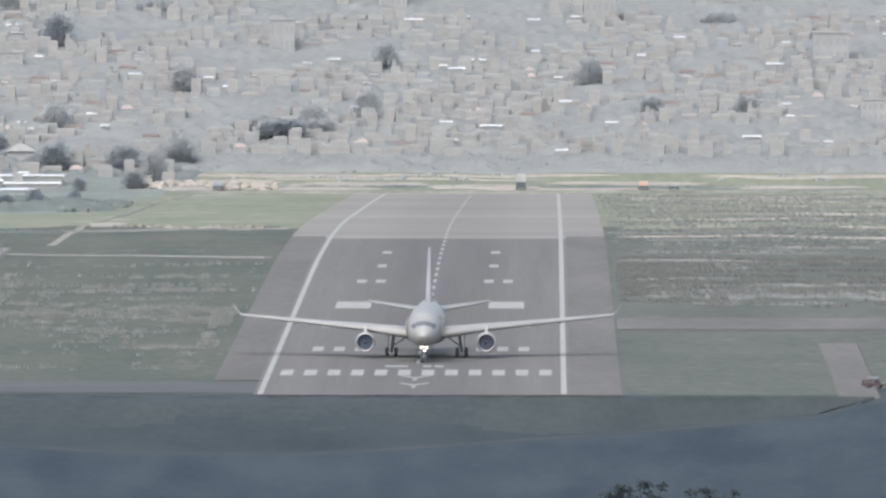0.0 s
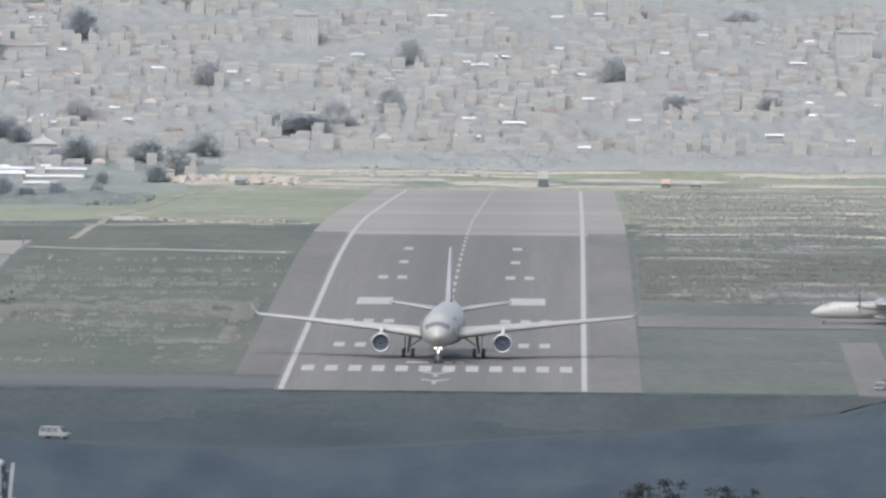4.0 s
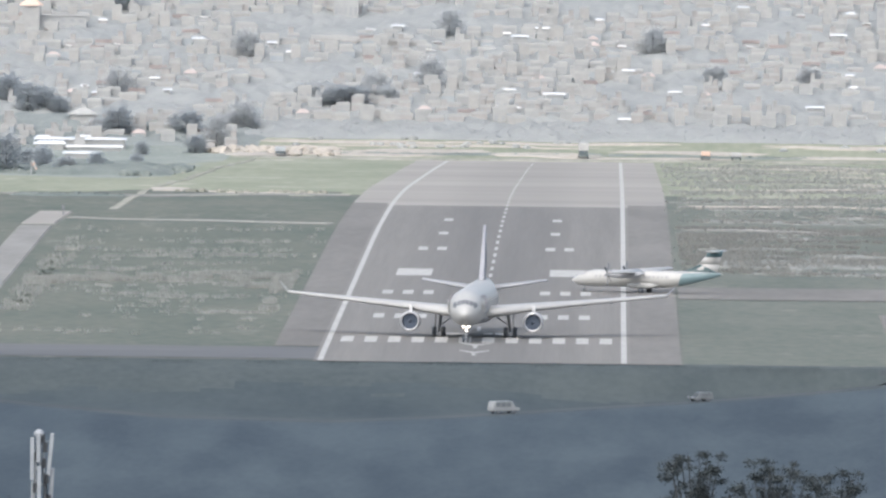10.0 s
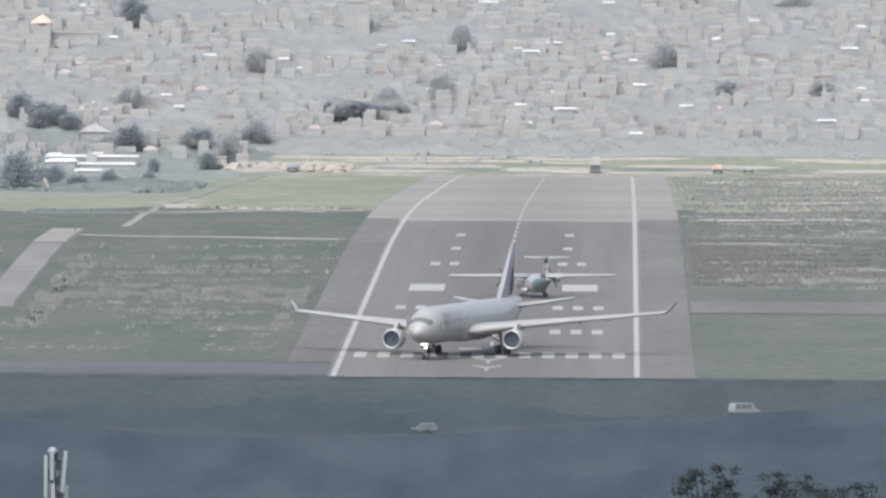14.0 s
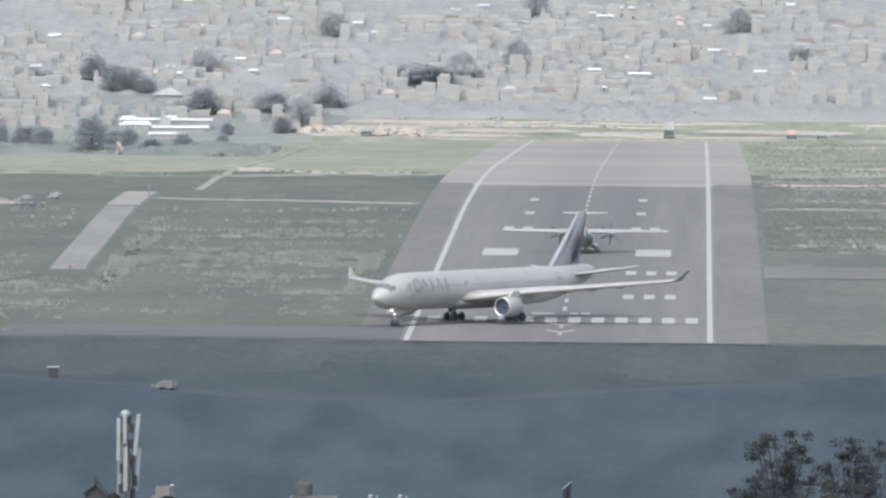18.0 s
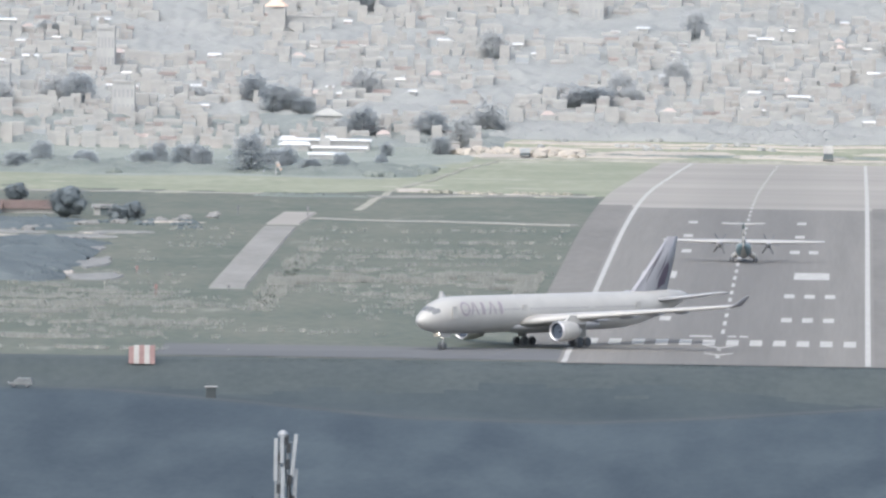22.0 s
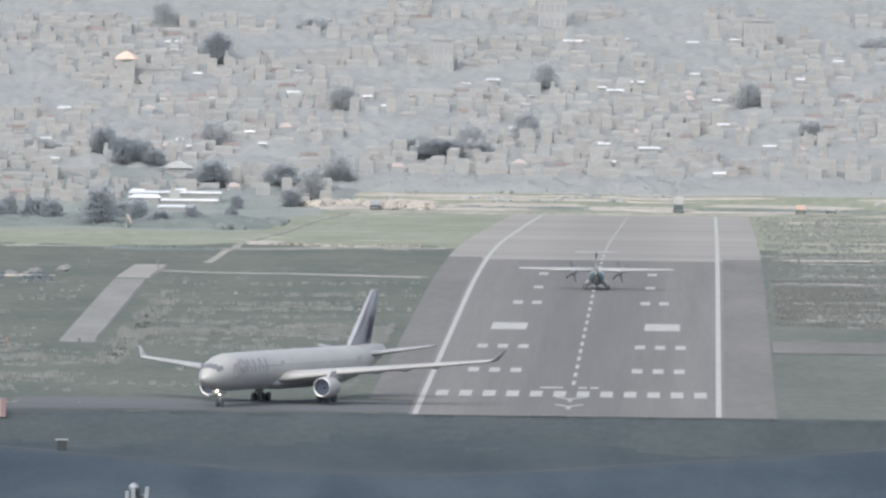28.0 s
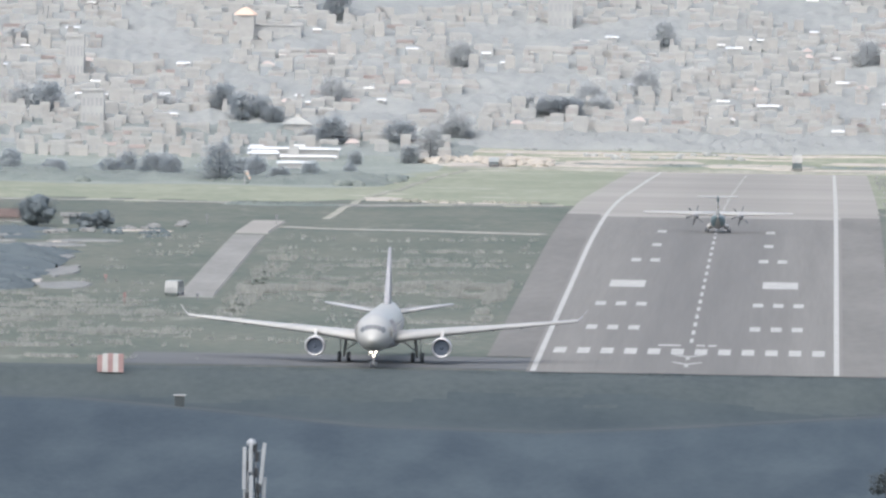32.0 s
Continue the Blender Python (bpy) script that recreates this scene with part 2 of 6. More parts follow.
M = dict(
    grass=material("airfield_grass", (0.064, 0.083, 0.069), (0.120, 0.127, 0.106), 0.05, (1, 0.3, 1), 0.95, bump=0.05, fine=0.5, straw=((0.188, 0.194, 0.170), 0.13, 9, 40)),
    # lighter copy of the grass: sunlight and distance haze are put into it
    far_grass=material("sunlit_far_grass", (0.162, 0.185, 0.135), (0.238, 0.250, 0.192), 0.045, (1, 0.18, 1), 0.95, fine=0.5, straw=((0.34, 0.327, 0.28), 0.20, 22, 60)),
    pale_grass=material("pale_dry_grass", (0.250, 0.252, 0.238), (0.318, 0.316, 0.298), 0.12, rough=0.95, fine=0.5, through_leaf=0.5),
    leaf=material("dark_leaves", (0.056, 0.068, 0.073), (0.088, 0.100, 0.101), 0.5, rough=0.9, each=0.08, through_leaf=0.35, gloss=0.2),
    # town foliage: distance haze is put into this pale leaf colour
    town_leaf=material("hazed_town_leaves", (0.340, 0.360, 0.365), (0.402, 0.420, 0.420), 0.06, rough=0.95, fine=0.45, through_leaf=0.35),
    hollow_leaf=material("hollow_leaves", (0.070, 0.090, 0.102), (0.104, 0.126, 0.136), 0.2, rough=0.95, through_leaf=0.5),
    far_bush=material("field_bush_leaves", (0.066, 0.086, 0.099), (0.100, 0.122, 0.133), 0.06, rough=0.95, fine=0.25),
    # hedges at the field's edge, with haze mixed into the green
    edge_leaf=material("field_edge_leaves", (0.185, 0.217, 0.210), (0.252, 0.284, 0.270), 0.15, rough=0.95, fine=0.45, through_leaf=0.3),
    # dark panes of vehicles and turboprop, lightened by haze in the colour
    far_pane=material("hazed_window_glass", (0.10, 0.115, 0.13), (0.14, 0.155, 0.17), 1.0, rough=0.3),
    flag_blue=material("faded_flag_cloth", (0.045, 0.055, 0.085), (0.07, 0.08, 0.115), 1.5, rough=0.9),
    # far paler than leaves are: the haze over the town is painted in
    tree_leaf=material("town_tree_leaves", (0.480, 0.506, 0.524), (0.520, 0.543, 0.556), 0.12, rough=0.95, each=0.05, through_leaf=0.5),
    hut_wall=material("pale_plaster_walls", (0.285, 0.287, 0.285), (0.345, 0.345, 0.338), 0.6, rough=0.9),
    straw_roof=material("faded_yellow_roof", (0.285, 0.278, 0.235), (0.345, 0.334, 0.282), 0.5, rough=0.8),
    rust_roof=material("faded_red_roof", (0.335, 0.252, 0.228), (0.395, 0.300, 0.270), 0.5, rough=0.7),
    # trees at the edge: blue haze is part of this leaf colour
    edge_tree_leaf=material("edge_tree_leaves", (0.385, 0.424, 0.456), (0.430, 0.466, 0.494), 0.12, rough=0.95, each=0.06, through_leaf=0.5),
    cap_roof=material("orange_roof_tiles", (0.56, 0.42, 0.35), (0.63, 0.48, 0.40), 0.8, rough=0.8),
    wing=material("wing_grey_paint", (0.320, 0.322, 0.322), (0.362, 0.363, 0.360), 0.3, rough=0.4),
    field_leaf=material("field_tree_leaves", (0.105, 0.130, 0.150), (0.145, 0.172, 0.190), 0.2, rough=0.95, each=0.06, through_leaf=0.12),
    damp_grass=material("damp_grass", (0.074, 0.091, 0.078), (0.126, 0.135, 0.116), 0.05, (1, 0.3, 1), 0.95, bump=0.05, fine=0.5, straw=((0.20, 0.193, 0.172), 0.14, 16, 50)),
    # darker, bluer copy of the bank grass: shade and haze painted in
    lower_bank=material("shade_toned_bank_grass", (0.022, 0.035, 0.044), (0.042, 0.057, 0.064), 0.07, (1, 0.5, 1), 0.95, bump=0.1, fine=0.35),
    weeds=material("dark_weeds", (0.050, 0.066, 0.055), (0.088, 0.100, 0.084), 0.3, rough=0.95, fine=0.5),
    # field at the far edge, its green paled by painted-in haze
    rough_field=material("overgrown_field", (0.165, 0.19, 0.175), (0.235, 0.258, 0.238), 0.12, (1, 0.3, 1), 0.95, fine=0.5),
    # rooftops farther down: haze is put into these three low-contrast colours
    mid_wall=material("hazed_grey_plaster", (0.100, 0.113, 0.124), (0.134, 0.146, 0.156), 0.5, rough=0.9, each=0.12),
    mid_pink=material("hazed_pink_plaster", (0.126, 0.130, 0.136), (0.166, 0.166, 0.169), 0.5, rough=0.9, each=0.12),
    mid_dark=material("dark_render", (0.054, 0.066, 0.077), (0.074, 0.085, 0.096), 0.5, rough=0.9, each=0.12),
    # treetops below the town, lightened by haze in the colour
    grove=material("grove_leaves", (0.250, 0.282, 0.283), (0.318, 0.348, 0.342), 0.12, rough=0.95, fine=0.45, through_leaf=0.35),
    bare=material("pale_bare_earth", (0.150, 0.156, 0.160), (0.205, 0.208, 0.206), 0.35, (1, 0.2, 1), 0.95, fine=0.5),
    worn_track=material("worn_earth_track", (0.165, 0.172, 0.142), (0.305, 0.298, 0.262), 0.05, (1, 0.25, 1), 0.95, fine=0.45),
    bark=material("grey_bark", (0.07, 0.068, 0.065), (0.11, 0.105, 0.1), 3.0, rough=0.95, bump=0.02),
    dark_bark=material("dark_bark", (0.045, 0.050, 0.054), (0.070, 0.076, 0.080), 3.0, rough=0.95),
    # town walls and roofs: haze is put into their pale, close colours
    plaster=material("hazed_plaster", (0.298, 0.304, 0.306), (0.338, 0.342, 0.341), 0.5, rough=0.9, island=0.05),
    brick=material("hazed_brick_walls", (0.296, 0.290, 0.289), (0.334, 0.325, 0.322), 0.5, rough=0.95, island=0.06),
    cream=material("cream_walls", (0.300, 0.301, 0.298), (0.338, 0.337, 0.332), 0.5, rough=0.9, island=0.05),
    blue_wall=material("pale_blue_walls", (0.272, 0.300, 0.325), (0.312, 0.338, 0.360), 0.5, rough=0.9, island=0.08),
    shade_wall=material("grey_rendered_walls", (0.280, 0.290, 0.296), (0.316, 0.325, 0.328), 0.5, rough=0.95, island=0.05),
    # the sun's glint on the tin is put into this near-white colour
    tin=material("glint_white_tin_roof", (0.78, 0.79, 0.80), (0.90, 0.905, 0.91), 0.4, (1, 0.2, 1), 0.25, island=0.08),
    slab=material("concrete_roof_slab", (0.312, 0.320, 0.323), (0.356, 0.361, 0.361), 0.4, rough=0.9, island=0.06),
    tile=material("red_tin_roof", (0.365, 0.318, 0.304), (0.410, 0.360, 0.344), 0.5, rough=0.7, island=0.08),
    orange=material("orange_paint", (0.48, 0.345, 0.28), (0.56, 0.41, 0.34), 0.8, rough=0.6),
    red=material("red_board_paint", (0.225, 0.148, 0.150), (0.275, 0.185, 0.185), 0.8, rough=0.6),
    board=material("white_board_paint", (0.33, 0.332, 0.335), (0.40, 0.402, 0.404), 0.8, rough=0.6),
    tank=material("black_plastic_tank", (0.008, 0.010, 0.012), (0.014, 0.017, 0.020), 2.0, rough=0.75, gloss=0.2),
    blue=material("blue_plastic", (0.05, 0.095, 0.20), (0.07, 0.125, 0.25), 2.0, rough=0.5),
    near_wall=material("near_plaster", (0.105, 0.116, 0.124), (0.146, 0.155, 0.162), 0.7, rough=0.9, bump=0.01, each=0.15),
    near_dark=material("near_dark_render", (0.029, 0.034, 0.041), (0.044, 0.050, 0.057), 0.7, rough=0.9, bump=0.01, each=0.12),
    eave=material("brown_tin_eave", (0.019, 0.016, 0.017), (0.028, 0.024, 0.024), 0.8, rough=0.7),
    mast=material("galvanised_steel", (0.165, 0.180, 0.195), (0.240, 0.255, 0.270), 2.0, rough=0.5, metal=0.3),
    antenna=material("antenna_white", (0.225, 0.247, 0.272), (0.285, 0.306, 0.332), 1.5, rough=0.5),
    van=material("white_van_paint", (0.225, 0.238, 0.247), (0.272, 0.282, 0.290), 0.8, rough=0.35),
    suv=material("silver_car_paint", (0.125, 0.138, 0.150), (0.175, 0.188, 0.200), 0.8, rough=0.3),
    maroon_car=material("dark_red_car_paint", (0.06, 0.03, 0.035), (0.09, 0.045, 0.05), 0.8, rough=0.3),
    # bank grass darkened and blued: its shade is put into the colour
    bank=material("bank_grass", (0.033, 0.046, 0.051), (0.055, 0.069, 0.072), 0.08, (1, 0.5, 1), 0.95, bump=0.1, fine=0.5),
    straw=material("dry_straw_patch", (0.150, 0.160, 0.150), (0.196, 0.202, 0.188), 0.12, (1, 0.3, 1), 0.95, fine=0.5, straw=((0.285, 0.283, 0.266), 0.34, 2.4, 16)),
    plume=material("pale_grass_plumes", (0.285, 0.295, 0.280), (0.395, 0.402, 0.382), 0.3, rough=0.95, through_leaf=0.4),
    # scrub below the road, with the slope's shade and blue haze in its colour
    scrub=material("shade_toned_scrub", (0.0185, 0.0325, 0.0475), (0.042, 0.061, 0.076), 0.10, (1, 0.25, 1), 0.95, bump=0.1, fine=0.22),
    # ground of the town: the haze above it is in this colour
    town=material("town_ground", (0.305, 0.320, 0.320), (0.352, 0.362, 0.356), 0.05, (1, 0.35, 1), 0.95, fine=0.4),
    asphalt=material("worn_asphalt", (0.138, 0.134, 0.128), (0.172, 0.167, 0.159), 0.22, (1, 0.012, 1), 0.85, fine=0.35, worn=(-20.5, 17, 0.24)),
    pale_asphalt=material("pale_asphalt", (0.218, 0.209, 0.195), (0.278, 0.266, 0.248), 0.05, (0.12, 0.30, 1), 0.85, fine=0.2, worn=(-20.5, 17, 0.12)),
    shoulder=material("shoulder_asphalt", (0.118, 0.115, 0.110), (0.168, 0.163, 0.155), 0.06, (1, 0.12, 1), 0.9, fine=0.3),
    taxiway=material("taxiway_asphalt", (0.082, 0.087, 0.094), (0.112, 0.116, 0.122), 0.06, (0.3, 1, 1), 0.85, fine=0.3),
    concrete=material("pale_concrete", (0.165, 0.164, 0.158), (0.235, 0.232, 0.223), 0.08, (1, 0.3, 1), 0.9, fine=0.4),
    # greyed white: the haze over the markings is put into it
    paint=material("hazed_white_paint", (0.30, 0.30, 0.295), (0.42, 0.42, 0.41), 0.5, (1, 0.3, 1), 0.8, fine=0.5),
    dirt=material("bare_earth", (0.30, 0.280, 0.252), (0.40, 0.372, 0.335), 0.06, (1, 0.3, 1), 0.95, fine=0.5),
    track=material("dirt_road", (0.036, 0.046, 0.053), (0.052, 0.062, 0.068), 0.1, (1, 0.4, 1), 0.95),
    white=material("white_aircraft_paint", (0.335, 0.337, 0.335), (0.378, 0.379, 0.374), 0.3, rough=0.4),
    grey=material("grey_paint", (0.27, 0.28, 0.30), (0.32, 0.33, 0.35), 0.4, rough=0.45),
    maroon=material("maroon_paint", (0.115, 0.10, 0.145), (0.145, 0.125, 0.17), 0.5, rough=0.45),
    wordmark=material("wordmark_paint", (0.225, 0.205, 0.240), (0.262, 0.238, 0.272), 0.5, rough=0.4),
    fin_grey=material("fin_grey_paint", (0.235, 0.240, 0.265), (0.28, 0.285, 0.31), 0.4, rough=0.45),
    metal=material("engine_metal", (0.5, 0.5, 0.52), (0.6, 0.6, 0.62), 2.0, rough=0.35, metal=0.8),
    # the intake's inner shade and the blue haze over it, as a colour
    dark=material("hazed_intake_dark", (0.050, 0.068, 0.100), (0.068, 0.086, 0.120), 1.0, rough=0.8),
    # black rubber lifted to blue-grey: haze put into the colour
    rubber=material("hazed_tyre_rubber", (0.085, 0.095, 0.11), (0.115, 0.125, 0.14), 3.0, rough=0.9),
    glass=material("dark_window_glass", (0.03, 0.035, 0.04), (0.05, 0.055, 0.06), 1.0, rough=0.08),
    lamp=material("landing_lamp", (1.0, 0.90, 0.78), glow=5.0),
    teal=material("teal_paint", (0.110, 0.172, 0.190), (0.140, 0.202, 0.222), 0.6, rough=0.5),
    deep_teal=material("deep_teal_paint", (0.06, 0.12, 0.14), (0.09, 0.15, 0.17), 0.6, rough=0.4),
    # dark grey lightened with haze, also used for cockpit panes and posts
    prop=material("propeller_grey", (0.115, 0.125, 0.14), (0.15, 0.16, 0.175), 2.0, rough=0.5),
)


# ---- mesh helpers ----
def part(name, bm, mat, parent=None, label=""):
    """Links a bmesh as one mesh object, under its thing or part."""
    data = bpy.data.meshes.new(name)
    bm.normal_update()
    bm.to_mesh(data)
    bm.free()
    for m in mat if isinstance(mat, (list, tuple)) else [mat]:
        data.materials.append(m)
    ob = new(name, data)
    if parent:
        ob.parent = parent
    return tagged(ob, label)


def smooth(ob):
    for p in ob.data.polygons:
        p.use_smooth = True
    return ob


def box(bm, x0, x1, y0, y1, z0, z1, bevel=0.0, mat=0):
    v = [bm.verts.new((x, y, z)) for z in (z0, z1) for x, y in ((x0, y0), (x1, y0), (x1, y1), (x0, y1))]
    faces = [bm.faces.new([v[i] for i in q]) for q in
             ((3, 2, 1, 0), (4, 5, 6, 7), (0, 1, 5, 4), (1, 2, 6, 5), (2, 3, 7, 6), (3, 0, 4, 7))]
    for f in faces:
        f.material_index = mat
    if bevel:
        edges = list({e for f in faces for e in f.edges})
        bmesh.ops.bevel(bm, geom=edges, offset=bevel, segments=2, affect="EDGES", profile=0.6)
    return faces


def ring(bm, points):
    return [bm.verts.new(p) for p in points]


def skin(bm, rings, closed=True, caps=True):
    n = len(rings[0])
    for a, b in zip(rings, rings[1:]):
        for i in range(n if closed else n - 1):
            j = (i + 1) % n
            bm.faces.new((a[i], a[j], b[j], b[i]))
    if caps:
        bm.faces.new(rings[0][::-1])
        bm.faces.new(rings[-1])
    bmesh.ops.recalc_face_normals(bm, faces=bm.faces[:])


def tube(bm, a, b, ra, rb=None, sides=10):
    """A round bar from a to b."""
    rb = ra if rb is None else rb
    a, b = Vector(a), Vector(b)
    q = (b - a).to_track_quat("Z", "Y")
    rings = []
    for c, r in ((a, ra), (b, rb)):
        rings.append([bm.verts.new(c + q @ Vector((r * math.cos(k * math.tau / sides), r * math.sin(k * math.tau / sides), 0)))
                      for k in range(sides)])
    for i in range(sides):
        j = (i + 1) % sides
        bm.faces.new((rings[0][i], rings[0][j], rings[1][j], rings[1][i]))
    bm.faces.new(rings[0][::-1])
    bm.faces.new(rings[1])


def lathe(bm, outline, axis="Y", centre=(0, 0, 0), sides=28, caps=True):
    """Turns (along, radius) pairs round an axis through centre."""
    rings = []
    for s, r in outline:
        pts = []
        for k in range(sides):
            c, d = r * math.cos(k * math.tau / sides), r * math.sin(k * math.tau / sides)
            p = (c, s, d) if axis == "Y" else ((s, c, d) if axis == "X" else (c, d, s))
            pts.append((centre[0] + p[0], centre[1] + p[1], centre[2] + p[2]))
        rings.append(ring(bm, pts))
    skin(bm, rings, caps=caps)


def body(bm, sections, sides=32):
    """A hull along y from sections (y, centre z, half width, half height)."""
    skin(bm, [ring(bm, [(w * math.cos(k * math.tau / sides), y, z + h * math.sin(k * math.tau / sides)) for k in range(sides)])
              for y, z, w, h in sections])


FOIL = ((0.0, 0.0), (0.02, 0.35), (0.1, 0.75), (0.3, 1.0), (0.6, 0.72), (1.0, 0.05), (1.0, -0.05), (0.6, -0.4), (0.3, -0.55), (0.1, -0.45), (0.02, -0.25))


def blade(bm, stations, upright=False):
    """A wing from stations (span position, leading edge y, height, chord, thickness); upright: a fin, whose span is its height."""
    rings = []
    for x, y, z, chord, thick in stations:
        pts = []
        for s, t in FOIL:
            t = (t - 0.2) * thick
            pts.append((z + t, y + s * chord, x) if upright else (x, y + s * chord, z + t))
        rings.append(ring(bm, pts))
    skin(bm, rings)


def drum(name, parent, x, y, z, r, w, hub=True):
    """A tyre on its axle along x, with a rim of its own."""
    bm = bmesh.new()
    lathe(bm, [(-w / 2, r * 0.55), (-w / 2, r * 0.88), (-w * 0.32, r), (w * 0.32, r), (w / 2, r * 0.88), (w / 2, r * 0.55)], "X", sides=20)
    tyre = smooth(part("wheel", bm, M["rubber"], parent))
    tyre.location = (x, y, z)
    if hub:
        bm = bmesh.new()
        lathe(bm, [(-w * 0.4, r * 0.2), (-w * 0.42, r * 0.56), (w * 0.42, r * 0.56), (w * 0.4, r * 0.2)], "X", sides=14)
        part("rim", bm, M["grey"], tyre)
    return tyre


# ---- ground ----
def between(x, table):
    if x <= table[0][0]:
        return table[0][1]
    for (a, p), (b, q) in zip(table, table[1:]):
        if x <= b:
            s = (x - a) / (b - a)
            return p + (q - p) * s
    return table[-1][1]


LEVELS = ((-4000, 40), (-600, 70), (0, 95.5), (300, 78), (600, 52), (750, 44), (1000, 22), (1600, -14), (2200, -17.5))
LONG = ((2500, 0), (2900, 0.15), (3050, 0.2), (3130, 0), (3240, -0.75), (3350, -1.9), (3480, -3.9), (3600, -6.2), (3840, -11.3), (4110, -17.0),
        (4335, -22.0), (4420, -23.6), (4480, -21.5), (4980, 32), (5200, 58), (6500, 150), (12000, 180))
ROAD = ((-400, 2478, -3.2), (-110, 2475, -3.65), (-88, 2465, -4.8), (-65, 2452, -6.2), (-40, 2450, -6.5), (-24, 2452, -5.8), (10, 2478, -4.5), (22, 2484, -3.75), (31.5, 2489, -3.1), (42.5, 2492, -1.9), (46, 2509, 0.0), (400, 2512, 0.0))
ROAD_Y, ROAD_Z = [(a, b) for a, b, c in ROAD], [(a, c) for a, b, c in ROAD]


def ease(s):
    s = min(1, max(0, s))
    return s * s * (3 - 2 * s)


def ground_z(x, y):
    if y >= 2500:
        return between(y, LONG)
    ry, rz = min(between(x, ROAD_Y), 2492), between(x, ROAD_Z)
    if y >= ry - 6:
        return rz * (1 - ease((y - ry - 5) / max(2499 - ry - 5, 3)))
    if y > 2200:
        return max(rz - 0.075 * (ry - 6 - y), -17.5 + (y - 2200) * 0.002)
    return between(y, LEVELS)


def sheet(name, mats, xs, ys, lift, pick, parent=None, bend=None):
    """A grid draped on the ground."""
    rows = [[(x + (bend(x, y) if bend else 0), y, ground_z(x, y) + lift(x, y)) for x in xs] for y in ys]
    data = bpy.data.meshes.new(name)
    n = len(xs)
    faces = [(i * n + j, i * n + j + 1, (i + 1) * n + j + 1, (i + 1) * n + j) for i in range(len(ys) - 1) for j in range(n - 1)]
    data.from_pydata([p for r in rows for p in r], [], faces)
    for m in mats:
        data.materials.append(m)
    for p in data.polygons:
        p.material_index = pick(p.center.x, p.center.y)
        p.use_smooth = True
    ob = new(name, data)
    if parent:
        ob.parent = parent
    return ob


def steps(a, b, d):
    n = max(1, round((b - a) / d))
    return [a + (b - a) * i / n for i in range(n + 1)]


def rough_lift(x, y):
    clear = min(1.0, max(0, abs(x + 20.5) - 36) / 30) if 2490 < y < 4410 else 1.0
    if x > 0:
        clear *= min(1, max(0, abs(y - 2799) - 30) / 30)
    if 2760 < y < 3320:
        clear *= min(1, max(0, abs(x + 105) - 5) / 8)
    if 2490 < y < 2580 and x < 0:
        clear = 0
    if y < 2503:
        clear *= min(1, max(0, abs(y - between(x, ROAD_Y)) - 4) / 10)
    return (noise.noise(Vector((x / 26, y / 40, 0))) * 0.5 + noise.noise(Vector((x / 8, y / 14, 3))) * 0.12) * clear


GX = [-6000, -3000, -1500, -900, -600] + steps(-420, 160, 5) + [260, 420, 900, 1500, 3000, 6000]
GY = [-4000, -2000, -600, -200, 0, 150, 300, 450, 600, 750, 900, 1000, 1200, 1400, 1600, 1800, 2000, 2100] + steps(2200, 2430, 10) + steps(2432, 2516, 2) + steps(2525, 3266, 19) + steps(3285, 3551, 7) + steps(3570, 4330, 19) + steps(4345, 5005, 15) + [5200, 5600, 6500, 8000, 12000]
# zone colours hold the far haze and the near slope's shade
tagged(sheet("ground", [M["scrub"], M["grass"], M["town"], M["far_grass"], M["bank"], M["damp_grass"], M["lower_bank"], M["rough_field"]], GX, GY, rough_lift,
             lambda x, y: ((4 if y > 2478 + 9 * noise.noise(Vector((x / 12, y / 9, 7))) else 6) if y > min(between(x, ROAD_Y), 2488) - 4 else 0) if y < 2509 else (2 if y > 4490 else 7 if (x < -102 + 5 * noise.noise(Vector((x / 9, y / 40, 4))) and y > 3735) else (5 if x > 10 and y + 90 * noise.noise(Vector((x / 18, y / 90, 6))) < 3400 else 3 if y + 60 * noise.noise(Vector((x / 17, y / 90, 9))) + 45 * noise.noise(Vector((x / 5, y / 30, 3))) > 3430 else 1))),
       "grassy airfield and hillsides running back to the town", "ground", kind="structure")

XL, XR = -43.0, 2.0   # edge lines of the runway
MID = (XL + XR) / 2


def strip(name, mat, x0, x1, y0, y1, lift, parent=None, step=19, cols=2):
    return sheet(name, [mat], steps(x0, x1, (x1 - x0) / cols), steps(y0, y1, step), lambda x, y: lift, lambda x, y: 0, parent)


runway = sheet("runway", [M["asphalt"], M["pale_asphalt"]], steps(XL - 1, XR + 1, 8), steps(2504, 4400, 16), lambda x, y: 0.10,
               lambda x, y: 1 if y > 3312 else 0)
tagged(runway, "long worn grey asphalt runway falling away at its far end", "runway", kind="structure")
for x0, x1, y0 in ((XL - 7.8, XL - 1, 2560), (XR + 1, XR + 8.6, 2504)):
    strip("shoulder", M["shoulder"], x0, x1, y0, 3330, 0.09, runway)
    strip("shoulder", M["pale_asphalt"], x0, x1, 3330, 4400, 0.09, runway)


def marking(name, x0, x1, y0, y1, skew=0.0):
    ob = sheet(name, [M["paint"]], [x0, x1], steps(y0, y1, 19), lambda x, y: 0.13, lambda x, y: 0, runway)
    return ob


for x in (XL, XR):
    marking("edge_line", x - 0.42, x + 0.42, 2506, 4392)
for i in range(12):
    x = XL + 2.75 + i * (XR - XL - 5.5) / 11 + (0.0)
    marking("threshold_bar", x - 0.95, x + 0.95, 2578, 2600)
